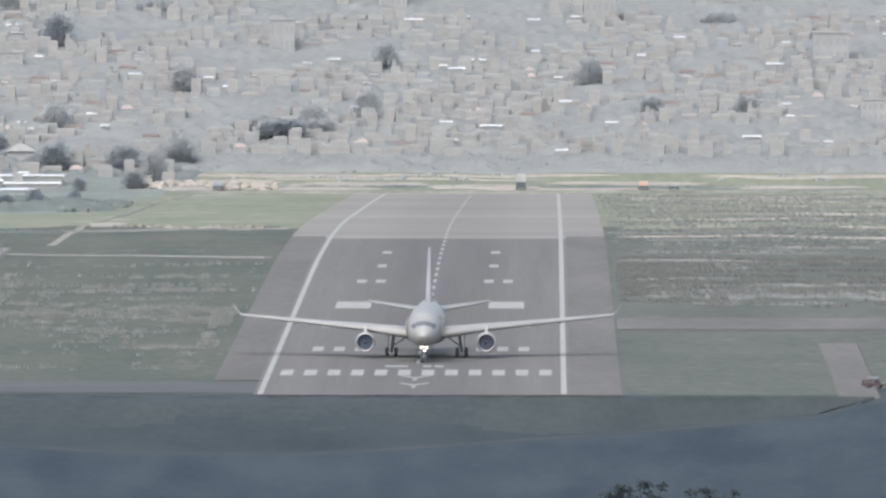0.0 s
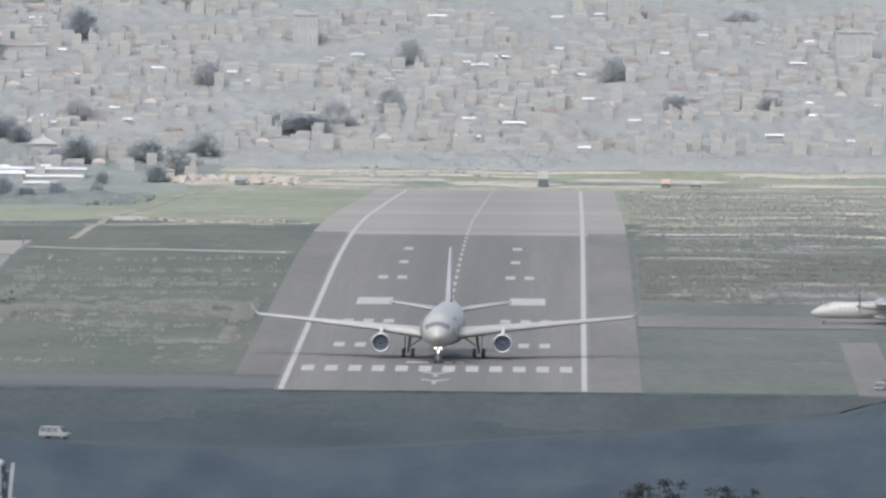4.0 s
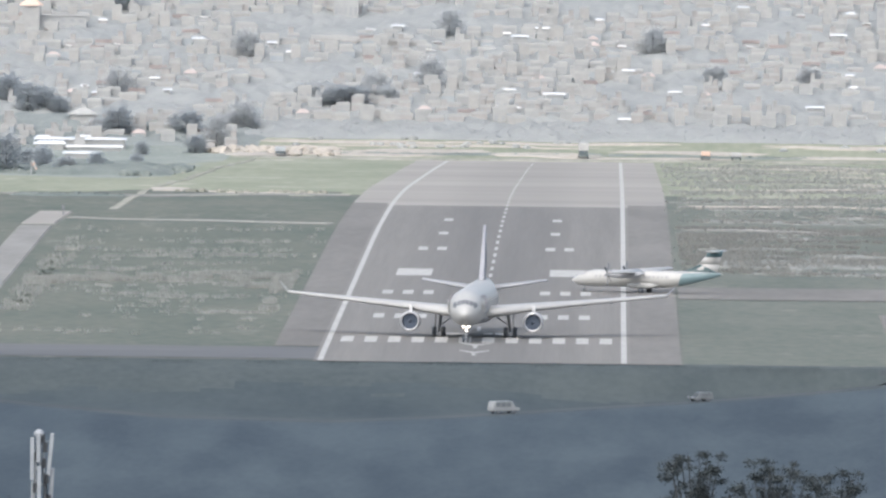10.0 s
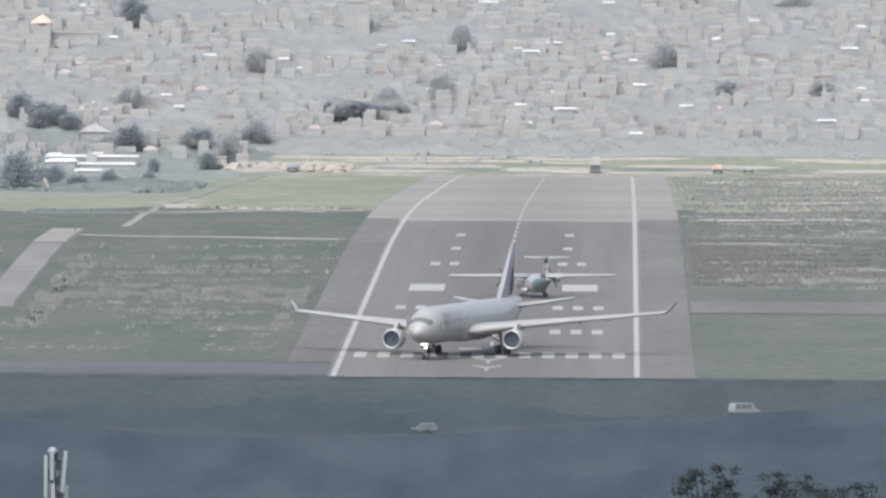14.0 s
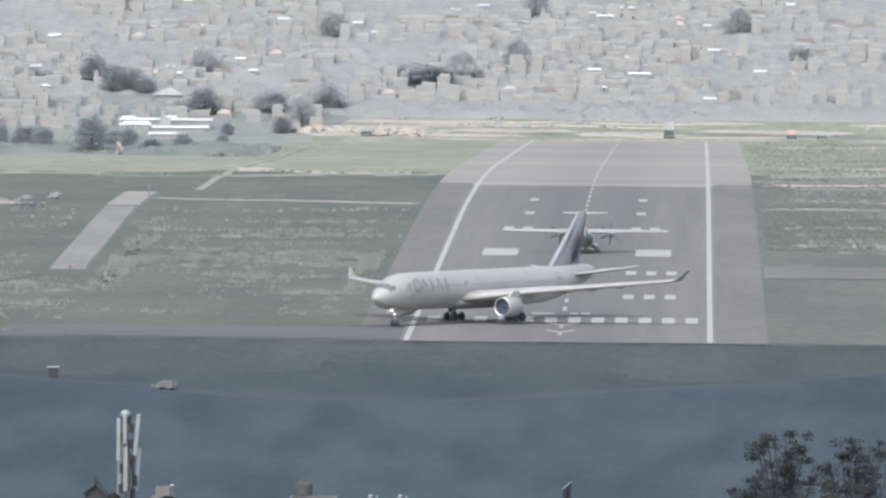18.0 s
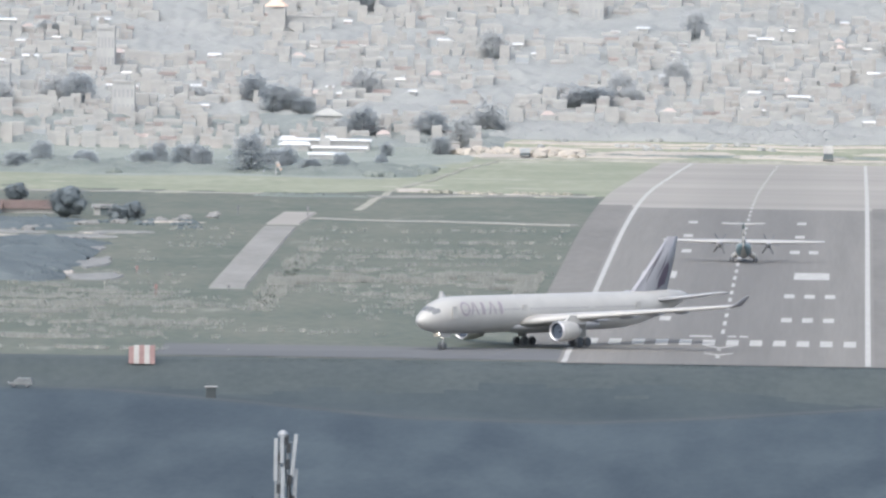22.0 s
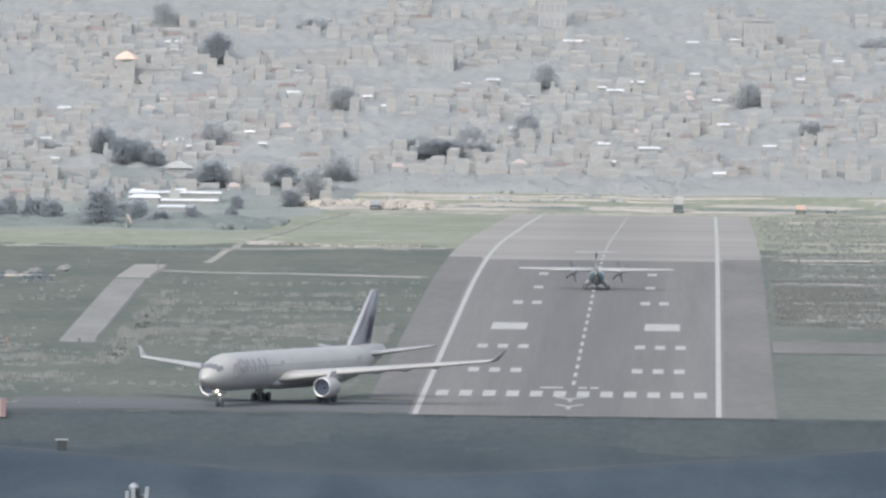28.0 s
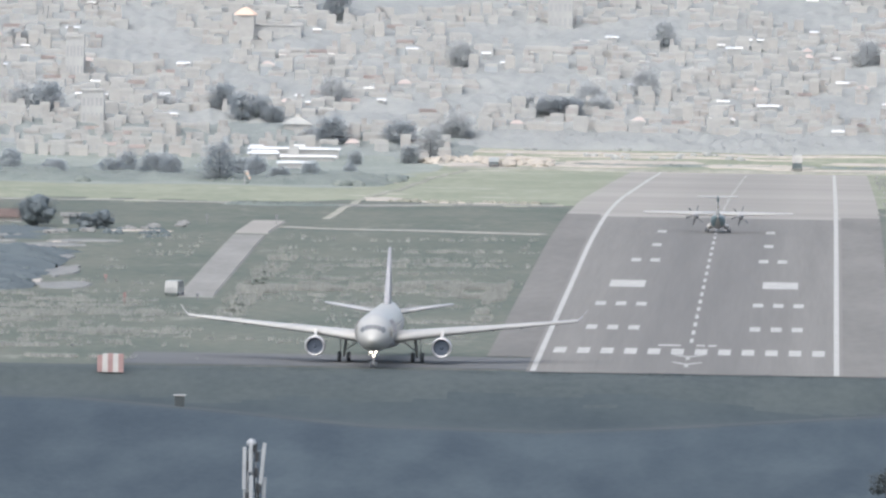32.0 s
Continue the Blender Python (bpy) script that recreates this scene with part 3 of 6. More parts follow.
for y, w, n in ((2676, 18, 3), (2781, 17, 3), (2997, 17, 2), (3084, 17, 1), (3176, 19, 1)):
    for side in (-1, 1):
        for k in range(n):
            x = MID + side * (9.6 + k * 3.35 + (0.0 if n > 1 else 0.6))
            marking("touchdown_bar", x - 0.85, x + 0.85, y, y + w)
for side in (-1, 1):
    marking("aiming_pad", MID + side * 13 - 3.0, MID + side * 13 + 3.0, 2868, 2901)
y = 2625
while y < 4340:
    marking("centre_dash", MID - 0.28, MID + 0.28, y, y + 17)
    y += 34

for y in (2540, 2568):
    for side in (-1, 1):
        data = bpy.data.meshes.new("arrow_mark")
        a = [(MID, y - 2), (MID + side * 2.2, y + 7), (MID + side * 2.2, y + 10), (MID, y + 3)]
        data.from_pydata([(px, py, ground_z(px, py) + 0.135) for px, py in a], [], [(0, 1, 2, 3) if side > 0 else (3, 2, 1, 0)])
        data.materials.append(M["paint"])
        new("arrow_mark", data).parent = runway
    marking("centre_dash", MID - 0.3, MID + 0.3, y - 10, y - 3)

for x0, x1 in ((-5.0, -1.5), (0.9, 2.2), (2.7, 4.0)):
    marking("threshold_dash", MID + x0, MID + x1, 2611, 2617)

taxi_west = strip("taxiway", M["taxiway"], -104, XL - 1, 2511, 2556, 0.085, cols=8, step=12)
tagged(taxi_west, "dark asphalt taxiway leaving the runway's end", "taxiway", kind="structure")
taxi_east = strip("taxiway", M["shoulder"], XR + 9, 260, 2772, 2826, 0.08, cols=6, step=12)
tagged(taxi_east, "pale taxiway joining the runway", "taxiway", kind="structure")


# ---- aircraft ----
def airliner():
    """Nose towards -y, main wheels on the ground at the origin."""
    plane = tagged(new("airliner"), "large white twin-engine airliner with a grey and maroon fin", "airplane")
    bm = bmesh.new()
    body(bm, [(-31.15, 4.32, 0.12, 0.12), (-30.8, 4.35, 0.61, 0.56), (-30.1, 4.45, 1.16, 1.13), (-28.95, 4.63, 1.77, 1.75), (-27.4, 4.85, 2.27, 2.28),
              (-25.6, 5.03, 2.62, 2.63), (-23.3, 5.13, 2.82, 2.82), (-21, 5.14, 2.86, 2.84), (12, 5.14, 2.86, 2.84), (16, 5.22, 2.8, 2.76), (20, 5.49, 2.53, 2.47),
              (24, 6.05, 2.07, 2.02), (27.5, 6.58, 1.52, 1.51), (30, 6.92, 0.96, 1), (31.4, 7.12, 0.39, 0.49)])
    hull = smooth(part("fuselage", bm, M["white"], plane))
    bm = bmesh.new()
    body(bm, [(-13, 3.25, 0.6, 0.3), (-11, 3.25, 2.3, 0.9), (-6, 3.2, 3.0, 1.15), (4, 3.2, 3.0, 1.15), (8.5, 3.25, 2.3, 0.9), (11, 3.35, 0.6, 0.3)], 24)
    smooth(part("belly_fairing", bm, M["grey"], plane))
    # windscreen: six panes let into the nose
    nose = ((-30.8, 4.35, 0.61, 0.56), (-30.1, 4.45, 1.16, 1.13), (-28.95, 4.63, 1.77, 1.75), (-27.4, 4.85, 2.27, 2.28), (-25.6, 5.03, 2.62, 2.63))

    def on_hull(y, a, off=0.03):
        z, w, h = (between(y, [(p[0], p[k]) for p in nose]) for k in (1, 2, 3))
        return ((w + off) * math.cos(a), y, z + (h + off) * math.sin(a))

    for k in (-3, -2, -1, 1, 2, 3):
        mid, half = radians(90 - k * 22 + (11 if k > 0 else -11)), radians(10.4)
        y0, y1 = ((-29.6, -28.6), (-29.5, -28.4), (-29.2, -27.9))[abs(k) - 1]
        bm = bmesh.new()
        n = 4
        rows = [ring(bm, [on_hull(y, mid + half * (2 * i / n - 1)) for i in range(n + 1)]) for y in (y0, (y0 + y1) / 2, y1)]
        skin(bm, rows, False, False)
        bmesh.ops.solidify(bm, geom=bm.faces[:], thickness=0.02)
        part("windscreen_pane", bm, M["prop"], hull)
    # cabin windows, a row on each side
    for side in (-1, 1):
        pane = None
        for i in range(62):
            y = -24 + i * 0.66
            if abs(y + 9) < 0.7 or abs(y - 6) < 0.7:
                continue
            if pane is None:
                bm = bmesh.new()
                box(bm, -0.04, 0.04, 0, 0.24, 0, 0.35)
                pane = part("cabin_window", bm, M["grey"], hull)
            else:
                pane = new("cabin_window", pane.data)
                pane.parent = hull
            pane.location = (side * 2.77, y, 5.62)
        for y in (-26.2, -10, 16.5):
            bm = bmesh.new()
            box(bm, side * 2.77 - 0.05, side * 2.77 + 0.05, y, y + 1.07, 4.62, 6.5, 0.03)
            part("cabin_door", bm, M["white"], hull)
        # wordmark as five plain shapes of its size and colour, bent round the hull
        def on_side(y, up):
            a = up / 2.9
            return (side * 2.9 * math.cos(a), y, 5.17 + 2.9 * math.sin(a))

        def stroke(bm, u0, u1, v0, w0, w1, v1):
            """A painted stroke from (u0 to u1, v0) up to (w0 to w1, v1)."""
            for n in range(6):
                p, q = n / 6, (n + 1) / 6
                bm.faces.new(ring(bm, [on_side(l + (m - l) * f, v0 + (v1 - v0) * f) for l, m, f in ((u0, w0, p), (u1, w1, p), (u1, w1, q), (u0, w0, q))]))

        oval = [(math.cos(k * math.tau / 24), math.sin(k * math.tau / 24)) for k in range(24)]
        for i, shape in enumerate(("oval", "wedge", "post", "wedge", "post")):
            y0 = -23.9 + i * 2.05
            bm = bmesh.new()
            if shape == "oval":
                for p, q in zip(oval, oval[1:] + oval[:1]):
                    bm.faces.new(ring(bm, [on_side(y0 + 0.75 + r * u * 1.05, 1.0 + r * v * 1.15) for r, (u, v) in ((1.0, p), (1.0, q), (0.72, q), (0.72, p))]))
            elif shape == "wedge":
                for foot in (-0.9, 0.9):
                    stroke(bm, y0 + 0.8 + foot, y0 + 0.8 + foot * 0.66, 0.0, y0 + 0.8 + foot * 0.16, y0 + 0.8 - foot * 0.12, 2.0)
            else:
                stroke(bm, y0 + 0.45, y0 + 1.05, 0.0, y0 + 0.45, y0 + 1.05, 2.0)
            bmesh.ops.remove_doubles(bm, verts=bm.verts[:], dist=0.002)
            bmesh.ops.solidify(bm, geom=bm.faces[:], thickness=0.02)
            part("wordmark_shape", bm, M["wordmark"], hull)
    # fin
    bm = bmesh.new()
    blade(bm, [(6.8, 17.0, 0, 9.8, 0.75), (8.2, 19.2, 0, 8.0, 0.7), (12.5, 23.7, 0, 5.2, 0.5), (16.2, 27.4, 0, 2.3, 0.28)], True)
    fin = smooth(part("fin", bm, M["fin_grey"], plane))
    bm = bmesh.new()
    blade(bm, [(7.9, 18.75, 0, 0.9, 0.62), (8.2, 19.12, 0, 0.8, 0.6), (12.5, 23.62, 0, 0.55, 0.44), (16.2, 27.32, 0, 0.35, 0.26)], True)
    smooth(part("fin_leading_edge", bm, M["fin_grey"], fin, "grey leading edge of the fin"))
    for side in (-1, 1):
        for pts in (((8.6, 21.4), (9.6, 21.7), (12.8, 24.4), (15.0, 26.8), (14.6, 27.4), (12.0, 26.2), (9.8, 24.2)),
                    ((8.2, 24.2), (9.6, 24.6), (11.4, 26.0), (12.6, 27.2), (11.0, 27.0), (9.0, 26.0))):
            bm = bmesh.new()
            bm.faces.new(ring(bm, [(side * (0.47 - (z - 8) * 0.035), y, z) for z, y in pts]))
            bmesh.ops.solidify(bm, geom=bm.faces[:], thickness=0.03)
            part("emblem_shape", bm, M["maroon"], fin)
    for side in (-1, 1):
        bm = bmesh.new()
        blade(bm, [(side * 0.8, 21.5, 6.5, 6.6, 0.6), (side * 9.4, 28.0, 7.65, 2.5, 0.24), (side * 9.75, 28.6, 7.7, 1.6, 0.14)])
        smooth(part("tailplane", bm, M["grey"], plane))
        bm = bmesh.new()
        blade(bm, [(side * 2.0, -10.6, 3.9, 11.6, 1.3), (side * 5.5, -8.2, 4.25, 9.6, 1.05), (side * 9.6, -5.6, 4.68, 7.5, 0.84), (side * 14, -2.6, 5.02, 6.2, 0.66),
                   (side * 19, 0.6, 5.42, 5.0, 0.5), (side * 28.9, 6.9, 6.18, 2.7, 0.32), (side * 29.3, 7.3, 6.24, 2.4, 0.28)])
        wing = smooth(part("wing", bm, M["wing"], plane))
        bm = bmesh.new()
        blade(bm, [(side * 29.25, 7.3, 6.22, 2.4, 0.28), (side * 29.6, 7.9, 6.55, 2.0, 0.2), (side * 30.6, 9.3, 7.75, 0.9, 0.1)])
        smooth(part("winglet", bm, M["fin_grey"] if side > 0 else M["white"], wing))
        for x, y, z, n in ((7.2, 1.6, 3.7, 5.2), (12.6, 2.4, 4.25, 4.6), (16.6, 3.9, 4.62, 4.2), (20.8, 5.6, 5.0, 3.6)):
            bm = bmesh.new()
            lathe(bm, [(0, 0.05), (0.5, 0.22), (n * 0.45, 0.34), (n * 0.8, 0.2), (n, 0.04)], "Y", (side * x, y - 1.5, z + 0.25), 10)
            smooth(part("flap_fairing", bm, M["grey"], wing))
        # engine
        cx, cz = side * 9.45, 2.55
        bm = bmesh.new()
        lathe(bm, [(-8.30, 1.2), (-9.41, 1.16), (-9.89, 1.24), (-10.00, 1.34), (-9.89, 1.44), (-9.04, 1.56), (-7.56, 1.55), (-6.23, 1.32), (-5.78, 1.2), (-5.86, 1.0)], "Y", (cx, 0, cz), 32, False)
        cowl = smooth(part("engine_cowl", bm, M["white"], plane))
        bm = bmesh.new()
        lathe(bm, [(-9.91, 1.22), (-10.02, 1.32), (-10.04, 1.36), (-9.93, 1.45), (-9.74, 1.475)], "Y", (cx, 0, cz), 32, False)
        smooth(part("intake_lip", bm, M["metal"], cowl))
        bm = bmesh.new()
        lathe(bm, [(-9.78, 1.205), (-9.41, 1.15), (-9.15, 1.14)], "Y", (cx, 0, cz), 28, False)
        part("intake_duct", bm, M["dark"], cowl)
        bm = bmesh.new()
        lathe(bm, [(-9.26, 1.14), (-9.15, 1.14), (-9.11, 0.1)], "Y", (cx, 0, cz), 28)
        part("fan", bm, M["dark"], cowl)
        bm = bmesh.new()
        lathe(bm, [(-9.59, 0.03), (-9.48, 0.16), (-9.15, 0.36)], "Y", (cx, 0, cz), 16)
        smooth(part("spinner", bm, M["dark"], cowl))
        bm = bmesh.new()
        lathe(bm, [(-6.08, 0.85), (-5.34, 0.66), (-4.67, 0.5), (-4.30, 0.2), (-4.08, 0.04)], "Y", (cx, 0, cz), 20)
        smooth(part("exhaust_cone", bm, M["metal"], cowl))
        bm = bmesh.new()
        skin(bm, [ring(bm, [(cx - w, y0, z), (cx + w, y0, z), (cx + w, y1, z), (cx - w, y1, z)]) for w, y0, y1, z in ((0.25, -8.4, -3.4, 3.7), (0.22, -7.0, -1.5, 4.9))])
        part("pylon", bm, M["white"], cowl)
        # main gear: strut, brace, bogie with four wheels, door
        gx = side * 5.5
        bm = bmesh.new()
        tube(bm, (gx * 0.92, -0.3, 4.0), (gx, 0, 0.72), 0.24, 0.2, 12)
        strut = part("gear_strut", bm, M["grey"], plane)
        bm = bmesh.new()
        tube(bm, (gx, 0.0, 1.5), (gx * 0.55, 0.2, 3.2), 0.1)
        part("gear_brace", bm, M["grey"], strut)
        bm = bmesh.new()
        box(bm, gx - 0.14, gx + 0.14, -1.05, 1.05, 0.6, 0.84, 0.05)
        part("bogie_beam", bm, M["grey"], strut)
        bm = bmesh.new()
        box(bm, gx + side * 0.45, gx + side * 0.55, -0.9, 0.9, 1.4, 3.4, 0.03)
        part("gear_door", bm, M["white"], strut)
        for dx in (-0.7, 0.7):
            for dy in (-0.99, 0.99):
                drum("wheel", plane, gx + dx, dy, 0.7, 0.7, 0.5)
    # nose gear with its lamps
    bm = bmesh.new()
    tube(bm, (0, -25.0, 3.3), (0, -25.4, 0.55), 0.17, 0.13, 12)
    strut = part("nose_strut", bm, M["grey"], plane)
    for side in (-1, 1):
        drum("wheel", plane, side * 0.36, -25.4, 0.52, 0.52, 0.35)
        bm = bmesh.new()
        box(bm, side * 0.62 - 0.03, side * 0.62 + 0.03, -26.6, -24.2, 1.8, 2.8, 0.02)
        part("nose_gear_door", bm, M["white"], strut)
        bm = bmesh.new()
        lathe(bm, [(-25.72, 0.02), (-25.70, 0.16), (-25.5, 0.17), (-25.4, 0.06)], "Y", (side * 0.36, 0, 2.4), 14)
        part("taxi_lamp", bm, M["lamp"], strut, "glowing warm white taxi lamp")
    bm = bmesh.new()
    lathe(bm, [(-25.68, 0.02), (-25.66, 0.13), (-25.5, 0.14)], "Y", (0.06, 0, 1.85), 12)
    part("taxi_lamp", bm, M["lamp"], strut, "glowing warm white taxi lamp")
    return plane


def turboprop():
    """Nose towards -y, main wheels at the origin."""
    plane = tagged(new("turboprop"), "white high-wing twin turboprop with a teal tail", "airplane")
    bm = bmesh.new()
    body(bm, [(-12.9, 1.75, 0.08, 0.08), (-12.5, 1.78, 0.5, 0.45), (-11.6, 1.9, 0.92, 0.88), (-10.2, 2.12, 1.22, 1.22), (-8.8, 2.25, 1.4, 1.38), (4, 2.25, 1.42, 1.4),
              (7, 2.45, 1.25, 1.22), (10, 2.85, 0.85, 0.85), (12.6, 3.2, 0.42, 0.45), (13.6, 3.35, 0.12, 0.15)], 28)
    hull = smooth(part("fuselage", bm, M["white"], plane))
    for side in (-1, 1):
        bm = bmesh.new()
        tail = ((6.0, 2.37, 1.335, 1.31), (7, 2.45, 1.25, 1.22), (8.5, 2.65, 1.05, 1.035), (10, 2.85, 0.85, 0.85), (12.6, 3.2, 0.42, 0.45), (13.55, 3.35, 0.13, 0.16))
        rows = []
        for k in range(9):
            row = []
            for n in range(8):
                a = radians(-62 + n * 15)
                y = 6.2 + n * 0.12 + (13.5 - 6.2 - n * 0.12) * k / 8
                z, w, h = (between(y, [(p[0], p[q]) for p in tail]) for q in (1, 2, 3))
                row.append((side * (w + 0.05) * math.cos(a), y, z + (h + 0.05) * math.sin(a)))
            rows.append(ring(bm, row))
        skin(bm, rows, False, False)
        smooth(part("tail_panel", bm, M["teal"], hull, "teal painted rear fuselage side"))
    for side in (-1, 1):
        bm = bmesh.new()
        pts = [(side * 0.15, -10.95, 2.62), (side * 0.88, -10.6, 2.62), (side * 1.06, -10.0, 2.95), (side * 0.2, -10.1, 3.2)]
        bm.faces.new(ring(bm, [(x * 1.03, y - 0.14, z + 0.12) for x, y, z in pts]))
        bmesh.ops.solidify(bm, geom=bm.faces[:], thickness=0.05)
        part("windscreen_pane", bm, M["far_pane"], hull)
        bm = bmesh.new()
        box(bm, -0.03, 0.03, 0, 0.26, 0, 0.37)
        pane = part("cabin_window", bm, M["grey"], hull)
        pane.location = (side * 1.40, -8.2, 2.45)
        for i in range(1, 17):
            more = new("cabin_window", pane.data)
            more.parent, more.location = hull, (side * 1.40, -8.2 + i * 0.78, 2.45)
        bm = bmesh.new()
        blade(bm, [(side * 0.0, -2.4, 3.52, 2.6, 0.5), (side * 5.0, -2.4, 3.52, 2.55, 0.46), (side * 13.8, -1.5, 3.66, 1.45, 0.22), (side * 14.1, -1.3, 3.68, 0.9, 0.12)])
        wing = smooth(part("wing", bm, M["wing"], plane))
        bm = bmesh.new()
        body(bm, [(-4.8, 3.02, 0.32, 0.34), (-4.2, 3.02, 0.46, 0.5), (-2.6, 3.0, 0.55, 0.64), (0.0, 3.05, 0.5, 0.55), (1.6, 3.3, 0.2, 0.2)], 20)
        nacelle = smooth(part("engine_nacelle", bm, M["grey"], plane))
        nacelle.location.x = side * 4.25
        hub = bmesh.new()
        lathe(hub, [(-0.55, 0.02), (-0.4, 0.16), (-0.1, 0.29), (0.15, 0.3)], "Y", sides=16)
        spinner = smooth(part("propeller", hub, M["prop"], plane))
        spinner.location = (side * 4.25, -4.92, 3.02)
        for k in range(6):
            bm = bmesh.new()
            blade(bm, [(0.25, -0.05, 0, 0.2, 0.1), (0.9, -0.14, 0, 0.3, 0.07), (1.6, -0.15, 0, 0.32, 0.05), (1.96, -0.1, 0, 0.2, 0.03)])
            bmesh.ops.rotate(bm, cent=(0, 0, 0), matrix=Matrix.Rotation(radians(40), 3, "X"), verts=bm.verts[:])
            bmesh.ops.rotate(bm, cent=(0, 0, 0), matrix=Matrix.Rotation(k * math.tau / 6, 3, "Y"), verts=bm.verts[:])
            part("propeller_blade", bm, M["prop"], spinner)
        bm = bmesh.new()
        body(bm, [(-2.6, 1.2, 0.1, 0.1), (-1.6, 1.15, 0.55, 0.45), (1.4, 1.15, 0.55, 0.45), (2.8, 1.25, 0.1, 0.1)], 16)
        pod = smooth(part("gear_pod", bm, M["white"], plane))
        pod.location.x = side * 1.55
        bm = bmesh.new()
        tube(bm, (side * 1.7, 0, 1.1), (side * 2.05, 0, 0.45), 0.11)
        part("gear_strut", bm, M["grey"], plane)
        for dx in (-0.22, 0.22):
            drum("wheel", plane, side * 2.05 + dx, 0, 0.43, 0.43, 0.25)
        drum("wheel", plane, side * 0.2, -10.75, 0.23, 0.23, 0.15, False)
        bm = bmesh.new()
        blade(bm, [(side * 0.0, 11.3, 7.0, 2.2, 0.25), (side * 3.75, 12.0, 7.12, 1.15, 0.14)])
        smooth(part("tailplane", bm, M["white"], plane))
    bm = bmesh.new()
    tube(bm, (0, -10.6, 1.2), (0, -10.75, 0.25), 0.08)
    part("nose_strut", bm, M["grey"], plane)
    bm = bmesh.new()
    blade(bm, [(3.2, 6.6, 0, 6.2, 0.45), (3.9, 8.4, 0, 4.4, 0.4), (4.9, 9.5, 0, 3.6, 0.33)], True)
    root = smooth(part("fin_root", bm, M["white"], plane))
    for side in (-1, 1):
        bm = bmesh.new()
        bm.faces.new(ring(bm, [(side * x, y, z) for x, y, z in ((0.16, 6.7, 3.7), (0.22, 8.2, 4.15), (0.26, 9.9, 4.9), (0.28, 12.2, 3.9), (0.2, 13.3, 3.4), (0.45, 10.0, 3.55))]))
        bmesh.ops.solidify(bm, geom=bm.faces[:], thickness=0.03)
        part("teal_flash", bm, M["teal"], root, "teal painted wedge at the foot of the fin")
    bm = bmesh.new()
    blade(bm, [(4.9, 9.5, 0, 3.6, 0.33), (6.1, 10.5, 0, 2.9, 0.28)], True)
    smooth(part("fin", bm, M["white"], plane))
    bm = bmesh.new()
    blade(bm, [(6.1, 10.5, 0, 2.9, 0.28), (7.2, 11.3, 0, 2.5, 0.22)], True)
    smooth(part("fin_top", bm, M["deep_teal"], plane, "dark teal fin top"))
    return plane


liner, prop_plane = airliner(), turboprop()


# ---- airfield: earth, tracks, grass ----
def blot(name, mat, cx, cy, rx, ry, label, category, seed, lift=0.05):
    """An uneven patch lying on the ground."""
    n, rings = 40, 4
    data = bpy.data.meshes.new(name)
    verts, faces = [(cx, cy, ground_z(cx, cy) + lift + rough_lift(cx, cy))], []
    for r in range(1, rings + 1):
        for k in range(n):
            a = k * math.tau / n
            q = (0.93 if r == rings - 1 else r / rings) * (1 + 0.42 * noise.noise(Vector((math.cos(a) * 1.6, math.sin(a) * 1.6, seed))) + 0.2 * noise.noise(Vector((math.cos(a) * 5, math.sin(a) * 5, seed + 5))))
            x, y = cx + rx * q * math.cos(a), cy + ry * q * math.sin(a)
            verts.append((x, y, ground_z(x, y) + (-0.25 if r == rings else lift + 0.10) + rough_lift(x, y)))
    for k in range(n):
        faces.append((0, 1 + k, 1 + (k + 1) % n))
        for r in range(rings - 1):
            a, b = 1 + r * n, 1 + (r + 1) * n
            faces.append((a + k, b + k, b + (k + 1) % n, a + (k + 1) % n))
    data.from_pydata(verts, [], faces)
    data.materials.append(mat)
    ob = new(name, data)
    return tagged(ob, label, category, kind="structure")


WEST_EARTH = ((-84.6, 3457, 9, 13), (-74, 3444, 12, 9), (-62, 3428, 8, 6), (-91, 3480, 4, 12), (-107.4, 4088, 5, 60), (-106.3, 3884, 8, 6), (-148.4, 3041, 12, 3), (-136.3, 3062, 4, 5), (-136, 2850, 5, 14), (-127.9, 3137.5, 6, 6))
EAST_EARTH = ((49.6, 4078.5, 26, 12), (62, 4290, 22, 14), (31, 4220, 14, 9), (66.6, 3732, 16, 9), (39.8, 3580, 20, 6), (71.9, 3956, 24, 7), (34.6, 3827, 12, 5), (60, 4177.5, 30, 6), (78.7, 3463, 20, 5))
END_EARTH = ((-92.6, 4432.5, 9, 14), (-78.3, 4446, 16, 9), (-52.2, 4456, 20, 8), (-20.1, 4444, 16, 6), (20.1, 4461, 22, 6), (62.2, 4446, 18, 8), (-70.1, 4485.5, 26, 3), (-10, 4486.5, 30, 2.5), (70.2, 4484.5, 30, 3), (-66.2, 4438, 24, 5), (-40.1, 4478, 30, 4), (6, 4434, 26, 4), (-84.3, 4468, 14, 5))
for i, (cx, cy, rx, ry) in enumerate(WEST_EARTH + EAST_EARTH + END_EARTH):
    blot("earth_patch", M["dirt"], cx, cy, rx, ry, "bare pale earth showing through the grass", "earth", i)

